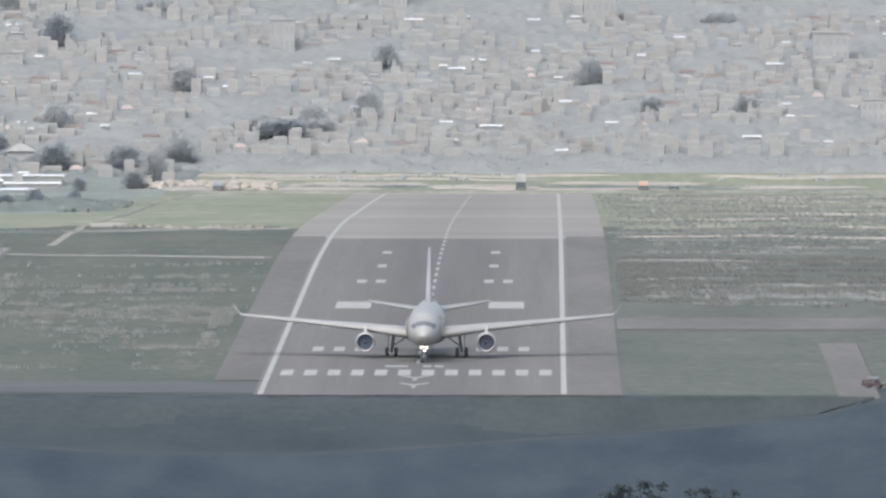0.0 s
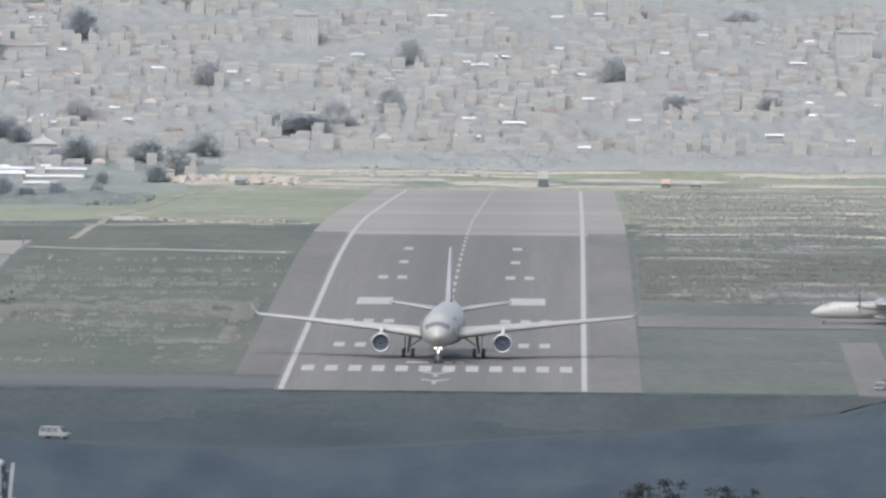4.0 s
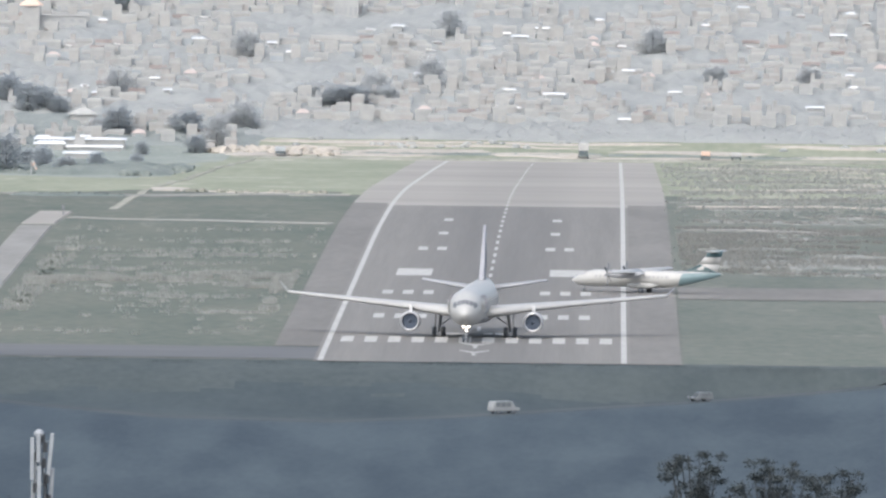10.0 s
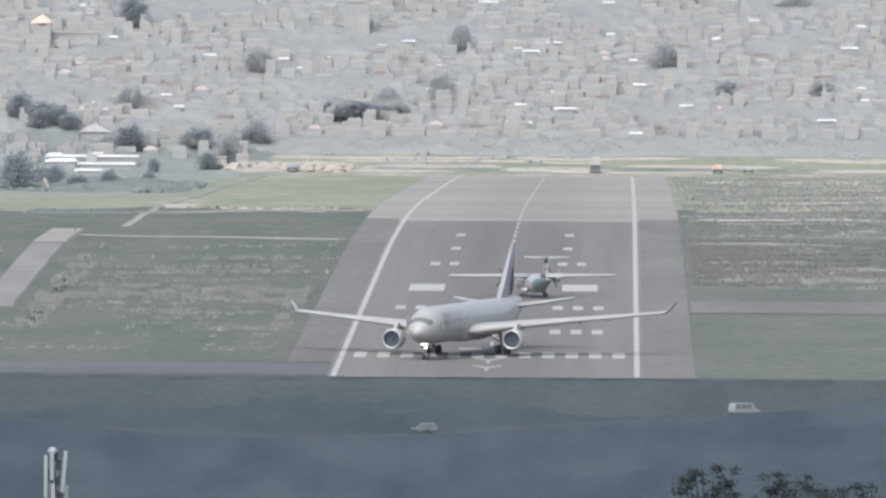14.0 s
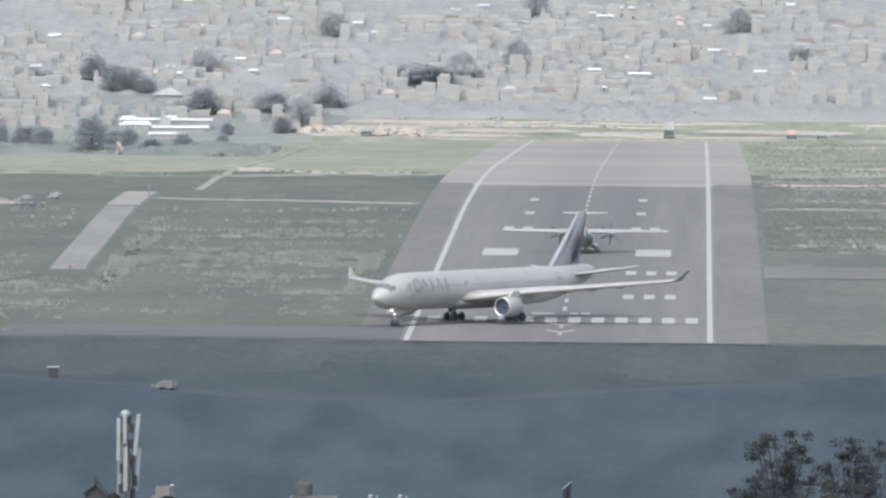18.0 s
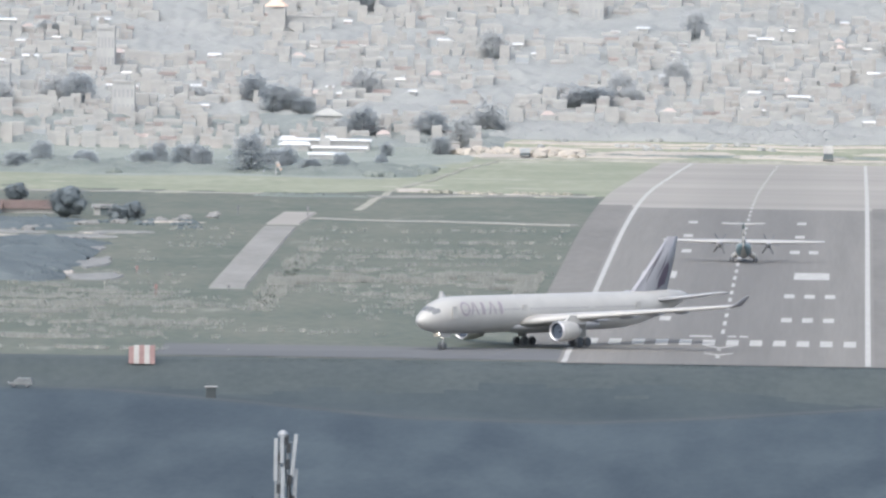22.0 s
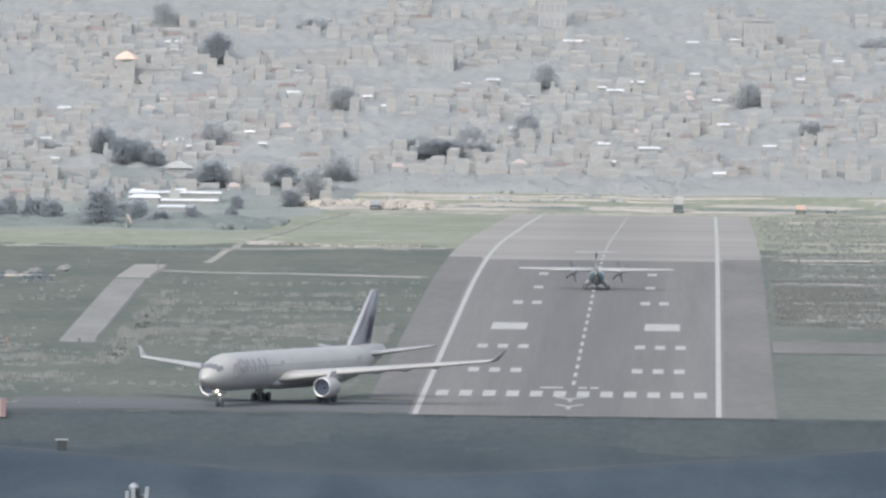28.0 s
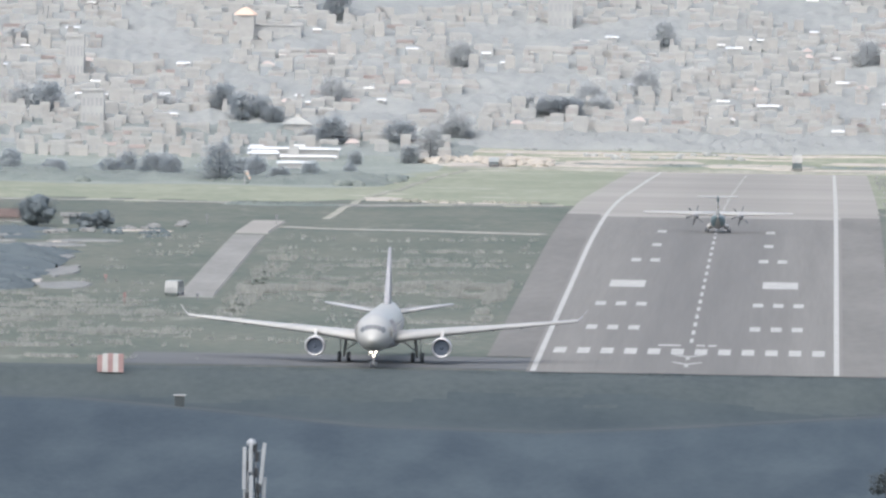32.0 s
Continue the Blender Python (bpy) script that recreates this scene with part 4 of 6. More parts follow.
def ribbon(name, mat, line, width, lift, label, category, parts=24):
    """A track along (x, y) points."""
    pts = []
    for (a, b), (c, d) in zip(line, line[1:]):
        for k in range(parts):
            pts.append((a + (c - a) * k / parts, b + (d - b) * k / parts))
    pts.append(line[-1])
    verts, faces = [], []
    for i, (x, y) in enumerate(pts):
        u, v = pts[max(0, i - 1)], pts[min(len(pts) - 1, i + 1)]
        dx, dy = v[0] - u[0], v[1] - u[1]
        n = math.hypot(dx, dy)
        for s in (-1, -0.86, 0.86, 1):
            px, py = x - s * dy / n * width / 2, y + s * dx / n * width / 2
            verts.append((px, py, ground_z(px, py) + rough_lift(px, py) + (lift if abs(s) < 1 and 0 < i < len(pts) - 1 else -0.2)))
    for i in range(len(pts) - 1):
        for k in range(3):
            faces.append((i * 4 + k, i * 4 + k + 1, i * 4 + k + 5, i * 4 + k + 4))
    data = bpy.data.meshes.new(name)
    data.from_pydata(verts, [], faces)
    data.materials.append(mat)
    return tagged(new(name, data), label, category, kind="structure")


ribbon("road", M["track"], [(x, y) for x, y, z in ROAD if -300 < x < 47] + [(47.5, 2540)], 8.0, 0.05, "narrow perimeter road along the foot of the bank", "road")
ribbon("road", M["shoulder"], [(45.6, 2498), (45.9, 2560), (46.0, 2724)], 6.6, 0.3, "pale access road beside the field", "road", 12)
ribbon("road", M["concrete"], [(-102.3, 3174.5), (-90.5, 3169.5), (-58, 3151.5), (-52.1, 3149.5)], 5.0, 0.2, "thin pale service track across the grass", "road", 12)
ribbon("road", M["concrete"], [(10.8, 3135), (59.1, 3116), (157.7, 3095.5)], 6.0, 0.2, "thin pale service track across the grass", "road", 12)
ribbon("road", M["dirt"], [(10.8, 3329), (58.8, 3324), (156.9, 3319)], 7.0, 0.2, "thin pale service track across the grass", "road", 12)
ribbon("road", M["concrete"], [(-333.9, 3413.5), (-153.1, 3398), (-108.9, 3387.5), (-88.4, 3407), (-62.9, 3420), (-54, 3423.5)], 9.0, 0.2, "pale perimeter track", "road", 12)
ribbon("road", M["worn_track"], [(-99.7, 4418.5), (-61, 4421), (-45.7, 4421.5), (20.3, 4422), (162.3, 4423.5)], 14.0, 0.25, "bare earth track past the runway's end", "road", 16)
ribbon("road", M["worn_track"], [(-95.6, 3240), (-95.1, 3335), (-94.9, 3424), (-93.2, 3700), (-93.8, 3827), (-94.2, 4099), (-93.2, 4405)], 1.9, 0.12, "narrow earth track running out beside the runway", "road", 16)
ribbon("taxiway", M["concrete"], [(-103.6, 2778), (-105.9, 3126)], 6.6, 0.25, "pale disused taxiway strip in the grass", "taxiway", 16)
ribbon("taxiway", M["pale_asphalt"], [(-105.9, 3122), (-105.6, 3220)], 6.8, 0.27, "paler concrete head of the disused strip", "taxiway", 16)


def tufts(name, mat, count, area, tall, seed, label, clump=0.0, blades=3, wide=(0.18, 0.45)):
    """Grass in tufts, thickest where the noise is high."""
    rnd = random.Random(seed)
    verts, faces = [], []
    while len(faces) < count * blades:
        x, y = rnd.uniform(area[0], area[1]), rnd.uniform(area[2], area[3])
        if XL - 10 < x < XR + 10 and 2495 < y < 4410:
            continue
        if 2500 < y < 2566 and x < XL or 2764 < y < 2832 and x > XR:
            continue
        if abs(x + 105) < 7 and 2765 < y < 3290 or abs(x - 46) < 5 and 2500 < y < 2730:
            continue
        if noise.noise(Vector((x / 30, y / 17, seed))) + 0.5 * noise.noise(Vector((x / 5, y / 9, seed))) < clump:
            continue
        z = ground_z(x, y) + rough_lift(x, y)
        for k in range(blades):
            a, h, w = rnd.uniform(0, math.pi), rnd.uniform(*tall), rnd.uniform(*wide)
            i, q = len(verts), rnd.uniform(0.1, 0.5)
            px, py = x + rnd.uniform(-q, q), y + rnd.uniform(-q, q)
            verts += [(px - w * math.cos(a), py - w * math.sin(a), z - 0.05), (px + w * math.cos(a), py + w * math.sin(a), z - 0.05),
                      (px + rnd.uniform(-0.4, 0.4), py + rnd.uniform(-0.3, 0.3), z + h)]
            faces.append((i, i + 1, i + 2))
    data = bpy.data.meshes.new(name)
    data.from_pydata(verts, [], faces)
    data.materials.append(mat)
    return tagged(new(name, data), label, "grass", kind="stuff")


tufts("tall_grass", M["plume"], 1500, (-98, XL - 10, 2800, 2860), (0.4, 1.1), 5, "pale seeding grass in drifts across the field", 0.12, 8, (0.05, 0.14))
tufts("tall_grass", M["plume"], 900, (-125, XL - 10, 2580, 3128.5), (0.3, 0.8), 15, "pale seeding grass in drifts across the field", 0.3, 8, (0.05, 0.12))
tufts("tall_grass", M["plume"], 4200, (-250, -106, 2566, 2795), (0.3, 0.8), 6, "pale seeding grass in drifts across the field", 0.2, 8, (0.05, 0.13))
tufts("tall_grass", M["pale_grass"], 4200, (XR + 10, 75, 2880, 3147.5), (0.3, 0.9), 7, "pale seeding grass in drifts across the field", 0.05, 8, (0.05, 0.13))
tufts("tall_grass", M["plume"], 3600, (XR + 10, 85, 3236, 4357), (0.3, 0.8), 17, "pale seeding grass in drifts across the field", 0.12, 8, (0.06, 0.16))
tufts("tall_grass", M["plume"], 220, (-98, -93, 2690, 2988), (0.4, 1.2), 25, "pale seeding grass beside the strip", 0.0, 8, (0.05, 0.14))
tufts("tall_grass", M["plume"], 400, (-56, XL - 10, 2700, 2895.5), (0.4, 1.1), 26, "pale seeding grass along the shoulder", 0.1, 8, (0.05, 0.14))

STRAW = []


def drifts(name, mat, streaks, seed, label, patched=False):
    """Dry grass standing thick in long streaks (middle, half length, half depth), thinning out at their ends."""
    rnd = random.Random(seed)
    verts, faces = [], []
    STRAW.extend(streaks if patched else ())
    for cx, cy, rx, ry in streaks:
        for k in range(int(100 * rx)):
            x, y = rnd.gauss(0, 0.5) * rx, rnd.gauss(0, 0.38) * ry
            x, y = cx + x, cy + y + 3 * noise.noise(Vector((x / 5, cy, seed)))
            if noise.noise(Vector((x / 2.5, y / 7, seed))) + 0.6 * noise.noise(Vector((x / 8, y / 12, seed + 3))) < 0.04 or XL - 8 < x < XR + 8:
                continue
            z, a, h, w = ground_z(x, y) + rough_lift(x, y), rnd.uniform(0, math.pi), rnd.uniform(0.25, 0.7), rnd.uniform(0.08, 0.2)
            i = len(verts)
            verts += [(x - w * math.cos(a), y - w * math.sin(a), z - 0.05), (x + w * math.cos(a), y + w * math.sin(a), z - 0.05), (x + rnd.uniform(-0.4, 0.4), y + rnd.uniform(-0.3, 0.3), z + h)]
            faces.append((i, i + 1, i + 2))
    data = bpy.data.meshes.new(name)
    data.from_pydata(verts, [], faces)
    data.materials.append(mat)
    return tagged(new(name, data), label, "grass", kind="stuff")


drifts("dry_grass", M["plume"], ((-132, 2742, 22, 9), (-123, 2700, 16, 8), (-158, 2650, 14, 9), (-129, 2580, 9, 7), (-146, 2708, 18, 6), (-116, 2632, 14, 6), (-165, 2740, 10, 7), (-140, 2668, 20, 5)), 41, "pale dry grass in streaks along the rough field")
drifts("dry_grass", M["plume"], ((-65.6, 2959, 12, 13), (-79, 2772, 8, 10), (-70, 2756, 9, 7), (-78.6, 2951.5, 9, 8), (-66, 2872, 10, 9), (-84, 2884, 8, 7), (-69.3, 3030, 12, 10), (-60, 2690, 8, 6)), 42, "pale dry grass in streaks beside the runway")
drifts("dry_grass", M["pale_grass"], ((27.6, 3078.5, 14, 12), (44.3, 3112, 16, 10), (23.8, 3021.5, 9, 9), (39.8, 2946.5, 12, 9), (29.5, 3202.5, 16, 12), (51, 3236, 18, 10), (21.6, 3373, 12, 12), (43.2, 3418, 22, 12), (60, 3637, 24, 14)), 43, "pale dry grass in streaks across the damp field", True)


drifts("dry_grass", M["pale_grass"], ((28, 2942, 12, 30), (42, 2950, 14, 34), (56, 2935, 12, 26), (36, 2900, 14, 12), (24, 2985, 8, 12), (48, 2990, 12, 12)), 44, "thick pale dry grass beside the taxiway", True)
drifts("dry_grass", M["pale_grass"], ((34, 3190, 20, 9), (56, 3220, 16, 9), (28, 3300, 14, 9), (50, 3390, 20, 10), (30, 3520, 14, 14), (58, 3560, 20, 14), (40, 3780, 22, 20), (66, 3900, 24, 24), (34, 4040, 16, 22), (60, 4200, 26, 26)), 45, "pale dry grass in long streaks across the far field", True)
drifts("dry_grass", M["plume"], ((-81, 2801, 7, 6), (-64, 2815, 7, 9), (-74, 2826, 8, 6), (-58, 2801, 4, 6), (-124, 2767, 16, 6), (-130, 2711, 12, 5), (-122, 2573, 12, 5), (-118, 2532, 14, 4)), 46, "pale dry grass in bright streaks")
for i, (cx, cy, rx, ry) in enumerate(STRAW):
    blot("straw_patch", M["straw"], cx, cy, rx * 0.95, ry * 0.8, "dry straw-coloured grass in a ragged patch", "grass", 60 + i, 0.03)


for k, (cx, cy, rx, ry) in enumerate(((-141, 3042, 8, 9), (-153, 3058, 7, 5), (-134, 3062, 7, 6), (-165, 3060, 6, 4), (-130.5, 2900, 2.5, 30), (-127.6, 2834, 5, 12), (-134.5, 2965, 3, 16))):
    blot("bare_earth", M["bare"], cx, cy, rx, ry, "pale bare earth at the rim of the hollow", "earth", 90 + k, 0.12)


# ---- trees and bushes ----
def crown(bm, rnd, centre, size, clumps, leaves, leaf):
    """Leaves in clumps round a centre, uneven at the edge."""
    for c in range(clumps):
        while True:
            d = Vector((rnd.uniform(-1, 1), rnd.uniform(-1, 1), rnd.uniform(-0.8, 1)))
            if 0.25 < d.length < 1:
                break
        mid = Vector(centre) + Vector((d.x * size[0], d.y * size[1], d.z * size[2]))
        r = rnd.uniform(0.14, 0.26) * min(size)
        for k in range(leaves):
            p = mid + Vector((rnd.gauss(0, r), rnd.gauss(0, r), rnd.gauss(0, r * 0.7)))
            a, b = rnd.uniform(0, math.tau), rnd.uniform(-0.9, 0.9)
            u = Vector((math.cos(a), math.sin(a), b * 0.5)) * leaf * rnd.uniform(0.6, 1.3)
            v = Vector((-math.sin(a), math.cos(a), rnd.uniform(-0.8, 0.8))) * leaf * rnd.uniform(0.4, 0.8)
            bm.faces.new([bm.verts.new(q) for q in (p - u, p - v, p + u, p + v)])


def clump(bm, rnd, mid, r, flat=0.8):
    """A lump of foliage with a broken surface."""
    made = bmesh.ops.create_icosphere(bm, subdivisions=3, radius=1.0)["verts"]
    off = Vector((rnd.uniform(0, 50), rnd.uniform(0, 50), 0))
    for v in made:
        n = v.co.normalized()
        k = 1 + 0.4 * noise.noise(n * 1.7 + off) + 0.14 * noise.noise(n * 4.5 + off) + 0.07 * noise.noise(n * 9 + off)
        v.co = Vector(mid) + Vector((n.x * r * k, n.y * r * k, n.z * r * k * flat))


def tree(name, seed, height, spread, leaf_mat, clumps, leaves, leaf, label, bare=0.35, lumps=0, lump=(0.24, 0.42)):
    rnd = random.Random(seed)
    top = tagged(new(name), label, "tree")
    bm = bmesh.new()
    tube(bm, (0, 0, -0.4), (0.1, 0, height * 0.45), height * 0.026, height * 0.017, 9)
    tube(bm, (0.1, 0, height * 0.45), (-0.1, 0.1, height * 0.82), height * 0.017, height * 0.005, 7)
    trunk = part("trunk", bm, M["bark"], top)
    bm = bmesh.new()
    for k in range(7):
        a, z = rnd.uniform(0, math.tau), height * rnd.uniform(bare, 0.62)
        r = spread * rnd.uniform(0.45, 0.85)
        tube(bm, (0, 0, z), (r * math.cos(a), r * math.sin(a), z + height * rnd.uniform(0.12, 0.28)), height * 0.009, height * 0.003, 6)
    part("limb_spread", bm, M["bark"], trunk)
    bm = bmesh.new()
    middle, size = (0, 0, height * (0.5 + bare / 2)), (spread, spread, height * (0.5 - bare / 2))
    if lumps:
        for k in range(lumps):
            d = Vector((rnd.gauss(0, 0.42), rnd.gauss(0, 0.42), rnd.uniform(-0.75, 0.62)))
            d *= min(1, 0.62 / max(d.length, 0.01))
            clump(bm, rnd, (middle[0] + d.x * size[0], middle[1] + d.y * size[1], middle[2] + d.z * size[2]), spread * rnd.uniform(*lump))
    near = 0.95 if lumps else 1.0
    crown(bm, rnd, middle, tuple(near * q for q in size), clumps, leaves, leaf)
    smooth(part("crown", bm, leaf_mat, top))
    return top


def bushes(name, mat, count, area, size, seed, label, keep, flat=0.55, leafy=False):
    rnd = random.Random(seed)
    lumps = []
    for k in range(6):
        bm = bmesh.new()
        clump(bm, rnd, (0, 0, 0), 1.0, 1.0)
        lumps.append(([v.co.copy() for v in bm.verts], [[v.index for v in f.verts] for f in bm.faces]))
        bm.free()
    verts, faces = [], []
    made = 0
    while made < count:
        x, y = rnd.uniform(area[0], area[1]), rnd.uniform(area[2], area[3])
        if noise.noise(Vector((x / 20, y / 40, seed))) < keep or abs(y - between(x, ROAD_Y)) < 7:
            continue
        made += 1
        for k in range(54 if leafy else 0):
            s = size[0] + (size[1] - size[0]) * noise.noise(Vector((x, y, 0))) ** 2
            p = Vector((x + rnd.gauss(0, s * 1.6), y + rnd.gauss(0, s * 2.2), 0))
            p.z = ground_z(p.x, p.y) + abs(rnd.gauss(0, s * flat * 0.6))
            a = rnd.uniform(0, math.tau)
            u = Vector((math.cos(a), math.sin(a), rnd.uniform(-0.5, 0.5))) * s * rnd.uniform(0.15, 0.3)
            v = Vector((-math.sin(a), math.cos(a), rnd.uniform(-0.9, 0.9))) * s * rnd.uniform(0.1, 0.2)
            i = len(verts)
            verts += [tuple(q) for q in (p - u, p - v, p + u, p + v)]
            faces.append((i, i + 1, i + 2, i + 3))
        for k in range(0 if leafy else 3):
            s = rnd.uniform(*size)
            px, py = x + rnd.gauss(0, s), y + rnd.gauss(0, s)
            z = ground_z(px, py) + rough_lift(px, py)
            co, fs = rnd.choice(lumps)
            base = len(verts)
            verts += [(px + q.x * s, py + q.y * s, z + q.z * s * flat) for q in co]
            faces += [[base + i for i in f] for f in fs]
    data = bpy.data.meshes.new(name)
    data.from_pydata(verts, [], faces)
    data.materials.append(mat)
    for p in data.polygons:
        p.use_smooth = True
    return tagged(new(name, data), label, "bush", kind="stuff")


def thicket(name, mat, area, tall, grain, seed, leaf, count, label, cover=0.62, leaf_mat=None):
    """A mass of undergrowth: a humped canopy with leaves standing out of it."""
    rnd = random.Random(seed)
    x0, x1, y0, y1 = area

    def hump(x, y):
        edge = min(1, (x1 + 6 * noise.noise(Vector((y / 20, seed, 1))) - x) / 14, (y1 - y) / 30, (y - y0) / (9 + 8 * noise.noise(Vector((x / 9, seed, 2)))), (x - x0) / 7)
        q = cover + 0.5 * noise.noise(Vector((x / grain, y / grain / 2, seed))) + 0.55 * abs(noise.noise(Vector((x / grain * 1.5, y / grain * 0.6, seed)))) - 0.1 + 0.1 * noise.noise(Vector((x / grain * 4, y / grain * 1.6, seed))) + 0.05 * noise.noise(Vector((x / grain * 7, y / grain * 4, seed)))
        return tall * max(0, q) * max(0, edge) ** 0.6 - 0.15

    xs, ys = steps(x0, x1, 0.8), steps(y0, y1, 2.0)
    n = len(xs)
    verts = [(x, y, ground_z(x, y) + rough_lift(x, y) + hump(x, y)) for y in ys for x in xs]
    faces = [(a * n + b, a * n + b + 1, a * n + n + b + 1, a * n + n + b) for a in range(len(ys) - 1) for b in range(n - 1) if hump(xs[b], ys[a]) + hump(xs[b + 1], ys[a + 1]) > -0.2]
    ground_faces = len(faces)
    while count > 0:
        x, y = rnd.uniform(x0, x1), rnd.uniform(y0, y1)
        h = hump(x, y)
        if h < 0.05:
            continue
        count -= 1
        p = Vector((x, y, ground_z(x, y) + h + rnd.gauss(0, leaf * 0.8)))
        a = rnd.uniform(0, math.tau)
        u = Vector((math.cos(a), math.sin(a), rnd.uniform(-0.7, 0.7))) * leaf * rnd.uniform(0.5, 1.2)
        v = Vector((-math.sin(a), math.cos(a), rnd.uniform(-0.8, 0.8))) * leaf * rnd.uniform(0.4, 0.8)
        i = len(verts)
        verts += [tuple(q) for q in (p - u, p - v, p + u, p + v)]
        faces.append((i, i + 1, i + 2, i + 3))
    data = bpy.data.meshes.new(name)
    data.from_pydata(verts, [], faces)
    data.materials.append(mat)
    if leaf_mat:
        data.materials.append(leaf_mat)
    for p in data.polygons:
        p.use_smooth = True
        p.material_index = 1 if leaf_mat and p.index >= ground_faces else 0
    return tagged(new(name, data), label, "bushes", kind="stuff")


bushes("hollow_bushes", M["far_bush"], 130, (-235, -137, 2815, 3000), (0.8, 2.1), 61, "blue-green bushes crowding the hollow beside the field", -0.15, 0.85)
bushes("hollow_bushes", M["far_bush"], 24, (-165, -120, 3085, 3150), (0.4, 0.9), 62, "low blue-green bushes in front of the huts", -0.1, 0.8)
bushes("edge_bushes", M["edge_leaf"], 130, (-330, -99, 3790, 4010), (0.7, 1.9), 65, "haze-toned green bushes along the field's far edge", -0.2, 0.8)
bushes("edge_bushes", M["town_leaf"], 50, (-100, 120, 4470, 4520), (0.5, 1.3), 66, "haze-toned grey-green bushes at the town's edge", -0.2, 0.7)
thicket("field_thicket", M["far_bush"], (-300, -132, 2806, 3005), 3.6, 9, 12, 0.15, 50000, "dull blue-green thicket in the hollow beside the field", 0.62, M["hollow_leaf"])
thicket("field_thicket", M["far_bush"], (-240, -142, 3072, 3143.5), 1.5, 5, 13, 0.12, 14000, "dull green undergrowth in front of the low houses")
thicket("field_weeds", M["weeds"], (-99, -91, 2720, 2971.5), 0.4, 2.5, 18, 0.2, 2500, "dark weeds along the edge of the old strip")
thicket("field_thicket", M["edge_leaf"], (-121, -96, 3373, 3402.5), 0.9, 3, 19, 0.2, 1500, "dark hedge beside the perimeter track")
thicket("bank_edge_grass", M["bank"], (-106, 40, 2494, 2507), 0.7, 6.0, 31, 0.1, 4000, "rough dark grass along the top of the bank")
thicket("far_hedge", M["edge_leaf"], (-100, 60, 4440, 4456), 0.8, 4, 33, 0.2, 2500, "low haze-toned hedge beyond the runway's end")
thicket("town_hedge", M["edge_leaf"], (-330, -99, 3799.5, 4029), 2.6, 8, 14, 0.16, 30000, "haze-toned green hedges and undergrowth at the field's far edge")
thicket("town_hedge", M["town_leaf"], (-100, 130, 4491.5, 4537), 2.2, 5, 15, 0.3, 9000, "haze-toned grey-green hedges at the town's edge")
thicket("town_thicket", M["grove"], (-330, -92, 4466, 4542.5), 3.2, 8, 35, 0.28, 5000, "haze-toned grey-green treetops below the town", 0.45)
thicket("town_thicket", M["town_leaf"], (-330, 128, 4524, 5000), 2.3, 7, 16, 0.22, 30000, "haze-toned grey-green treetops between the houses", 0.62)

field_tree = tree("field_tree", 21, 6.3, 3.6, M["field_leaf"], 160, 26, 0.17, "round dark green tree beside the low houses", 0.05, 14, (0.34, 0.48))
field_tree.location = (-146.8, 3154, ground_z(-146.8, 3154) - 0.3)
for x, y, r, s in ((-163, 3284.5, 40, 0.62), (-203.4, 3265, 130, 0.55), (-137.2, 3142.5, 200, 0.5), (-134.3, 3146.5, 20, 0.6)):
    b = copy_thing(field_tree, pose(x, y, ground_z(x, y) - 0.3, 0, 0, r))
    b.scale = (s, s, s)
rnd = random.Random(88)
edge_tree = tree("edge_tree", 23, 8.2, 3.3, M["edge_tree_leaf"], 150, 22, 0.27, "tall haze-toned green tree at the field's far edge", 0.0, 0)
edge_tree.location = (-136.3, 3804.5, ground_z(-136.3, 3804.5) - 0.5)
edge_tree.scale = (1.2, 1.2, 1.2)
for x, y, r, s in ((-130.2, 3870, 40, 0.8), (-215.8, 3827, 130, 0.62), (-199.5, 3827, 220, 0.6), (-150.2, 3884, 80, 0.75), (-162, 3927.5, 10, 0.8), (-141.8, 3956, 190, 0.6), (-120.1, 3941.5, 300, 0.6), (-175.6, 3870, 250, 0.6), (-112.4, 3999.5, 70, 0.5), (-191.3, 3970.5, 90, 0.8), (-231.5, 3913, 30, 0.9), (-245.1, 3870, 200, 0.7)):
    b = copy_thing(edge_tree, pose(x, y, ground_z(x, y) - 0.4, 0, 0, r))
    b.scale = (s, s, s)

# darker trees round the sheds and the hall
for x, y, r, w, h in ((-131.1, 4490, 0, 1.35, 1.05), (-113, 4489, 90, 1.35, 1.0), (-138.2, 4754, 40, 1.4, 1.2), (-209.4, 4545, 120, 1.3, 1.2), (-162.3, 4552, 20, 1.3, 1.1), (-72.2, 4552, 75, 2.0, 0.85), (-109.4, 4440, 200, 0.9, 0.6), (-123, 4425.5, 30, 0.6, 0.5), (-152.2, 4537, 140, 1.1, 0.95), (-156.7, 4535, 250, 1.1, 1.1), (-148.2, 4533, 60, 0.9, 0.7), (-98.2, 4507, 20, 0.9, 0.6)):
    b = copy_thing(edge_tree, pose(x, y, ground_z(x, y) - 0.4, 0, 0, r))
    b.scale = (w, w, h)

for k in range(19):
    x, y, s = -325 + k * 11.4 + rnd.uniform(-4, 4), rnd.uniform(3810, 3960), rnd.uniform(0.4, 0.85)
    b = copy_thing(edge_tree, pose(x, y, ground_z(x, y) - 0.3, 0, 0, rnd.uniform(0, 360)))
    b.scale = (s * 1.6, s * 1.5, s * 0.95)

town_trees = [tree("town_tree", 30 + k, h, w, M["tree_leaf"], 150, 22, 0.27, "haze-toned grey-green tree among the houses", 0.0, 0) for k, (h, w) in enumerate(((8.5, 4.2), (5.5, 3.2), (9.0, 3.8), (4.6, 6.0)))]
rnd = random.Random(77)
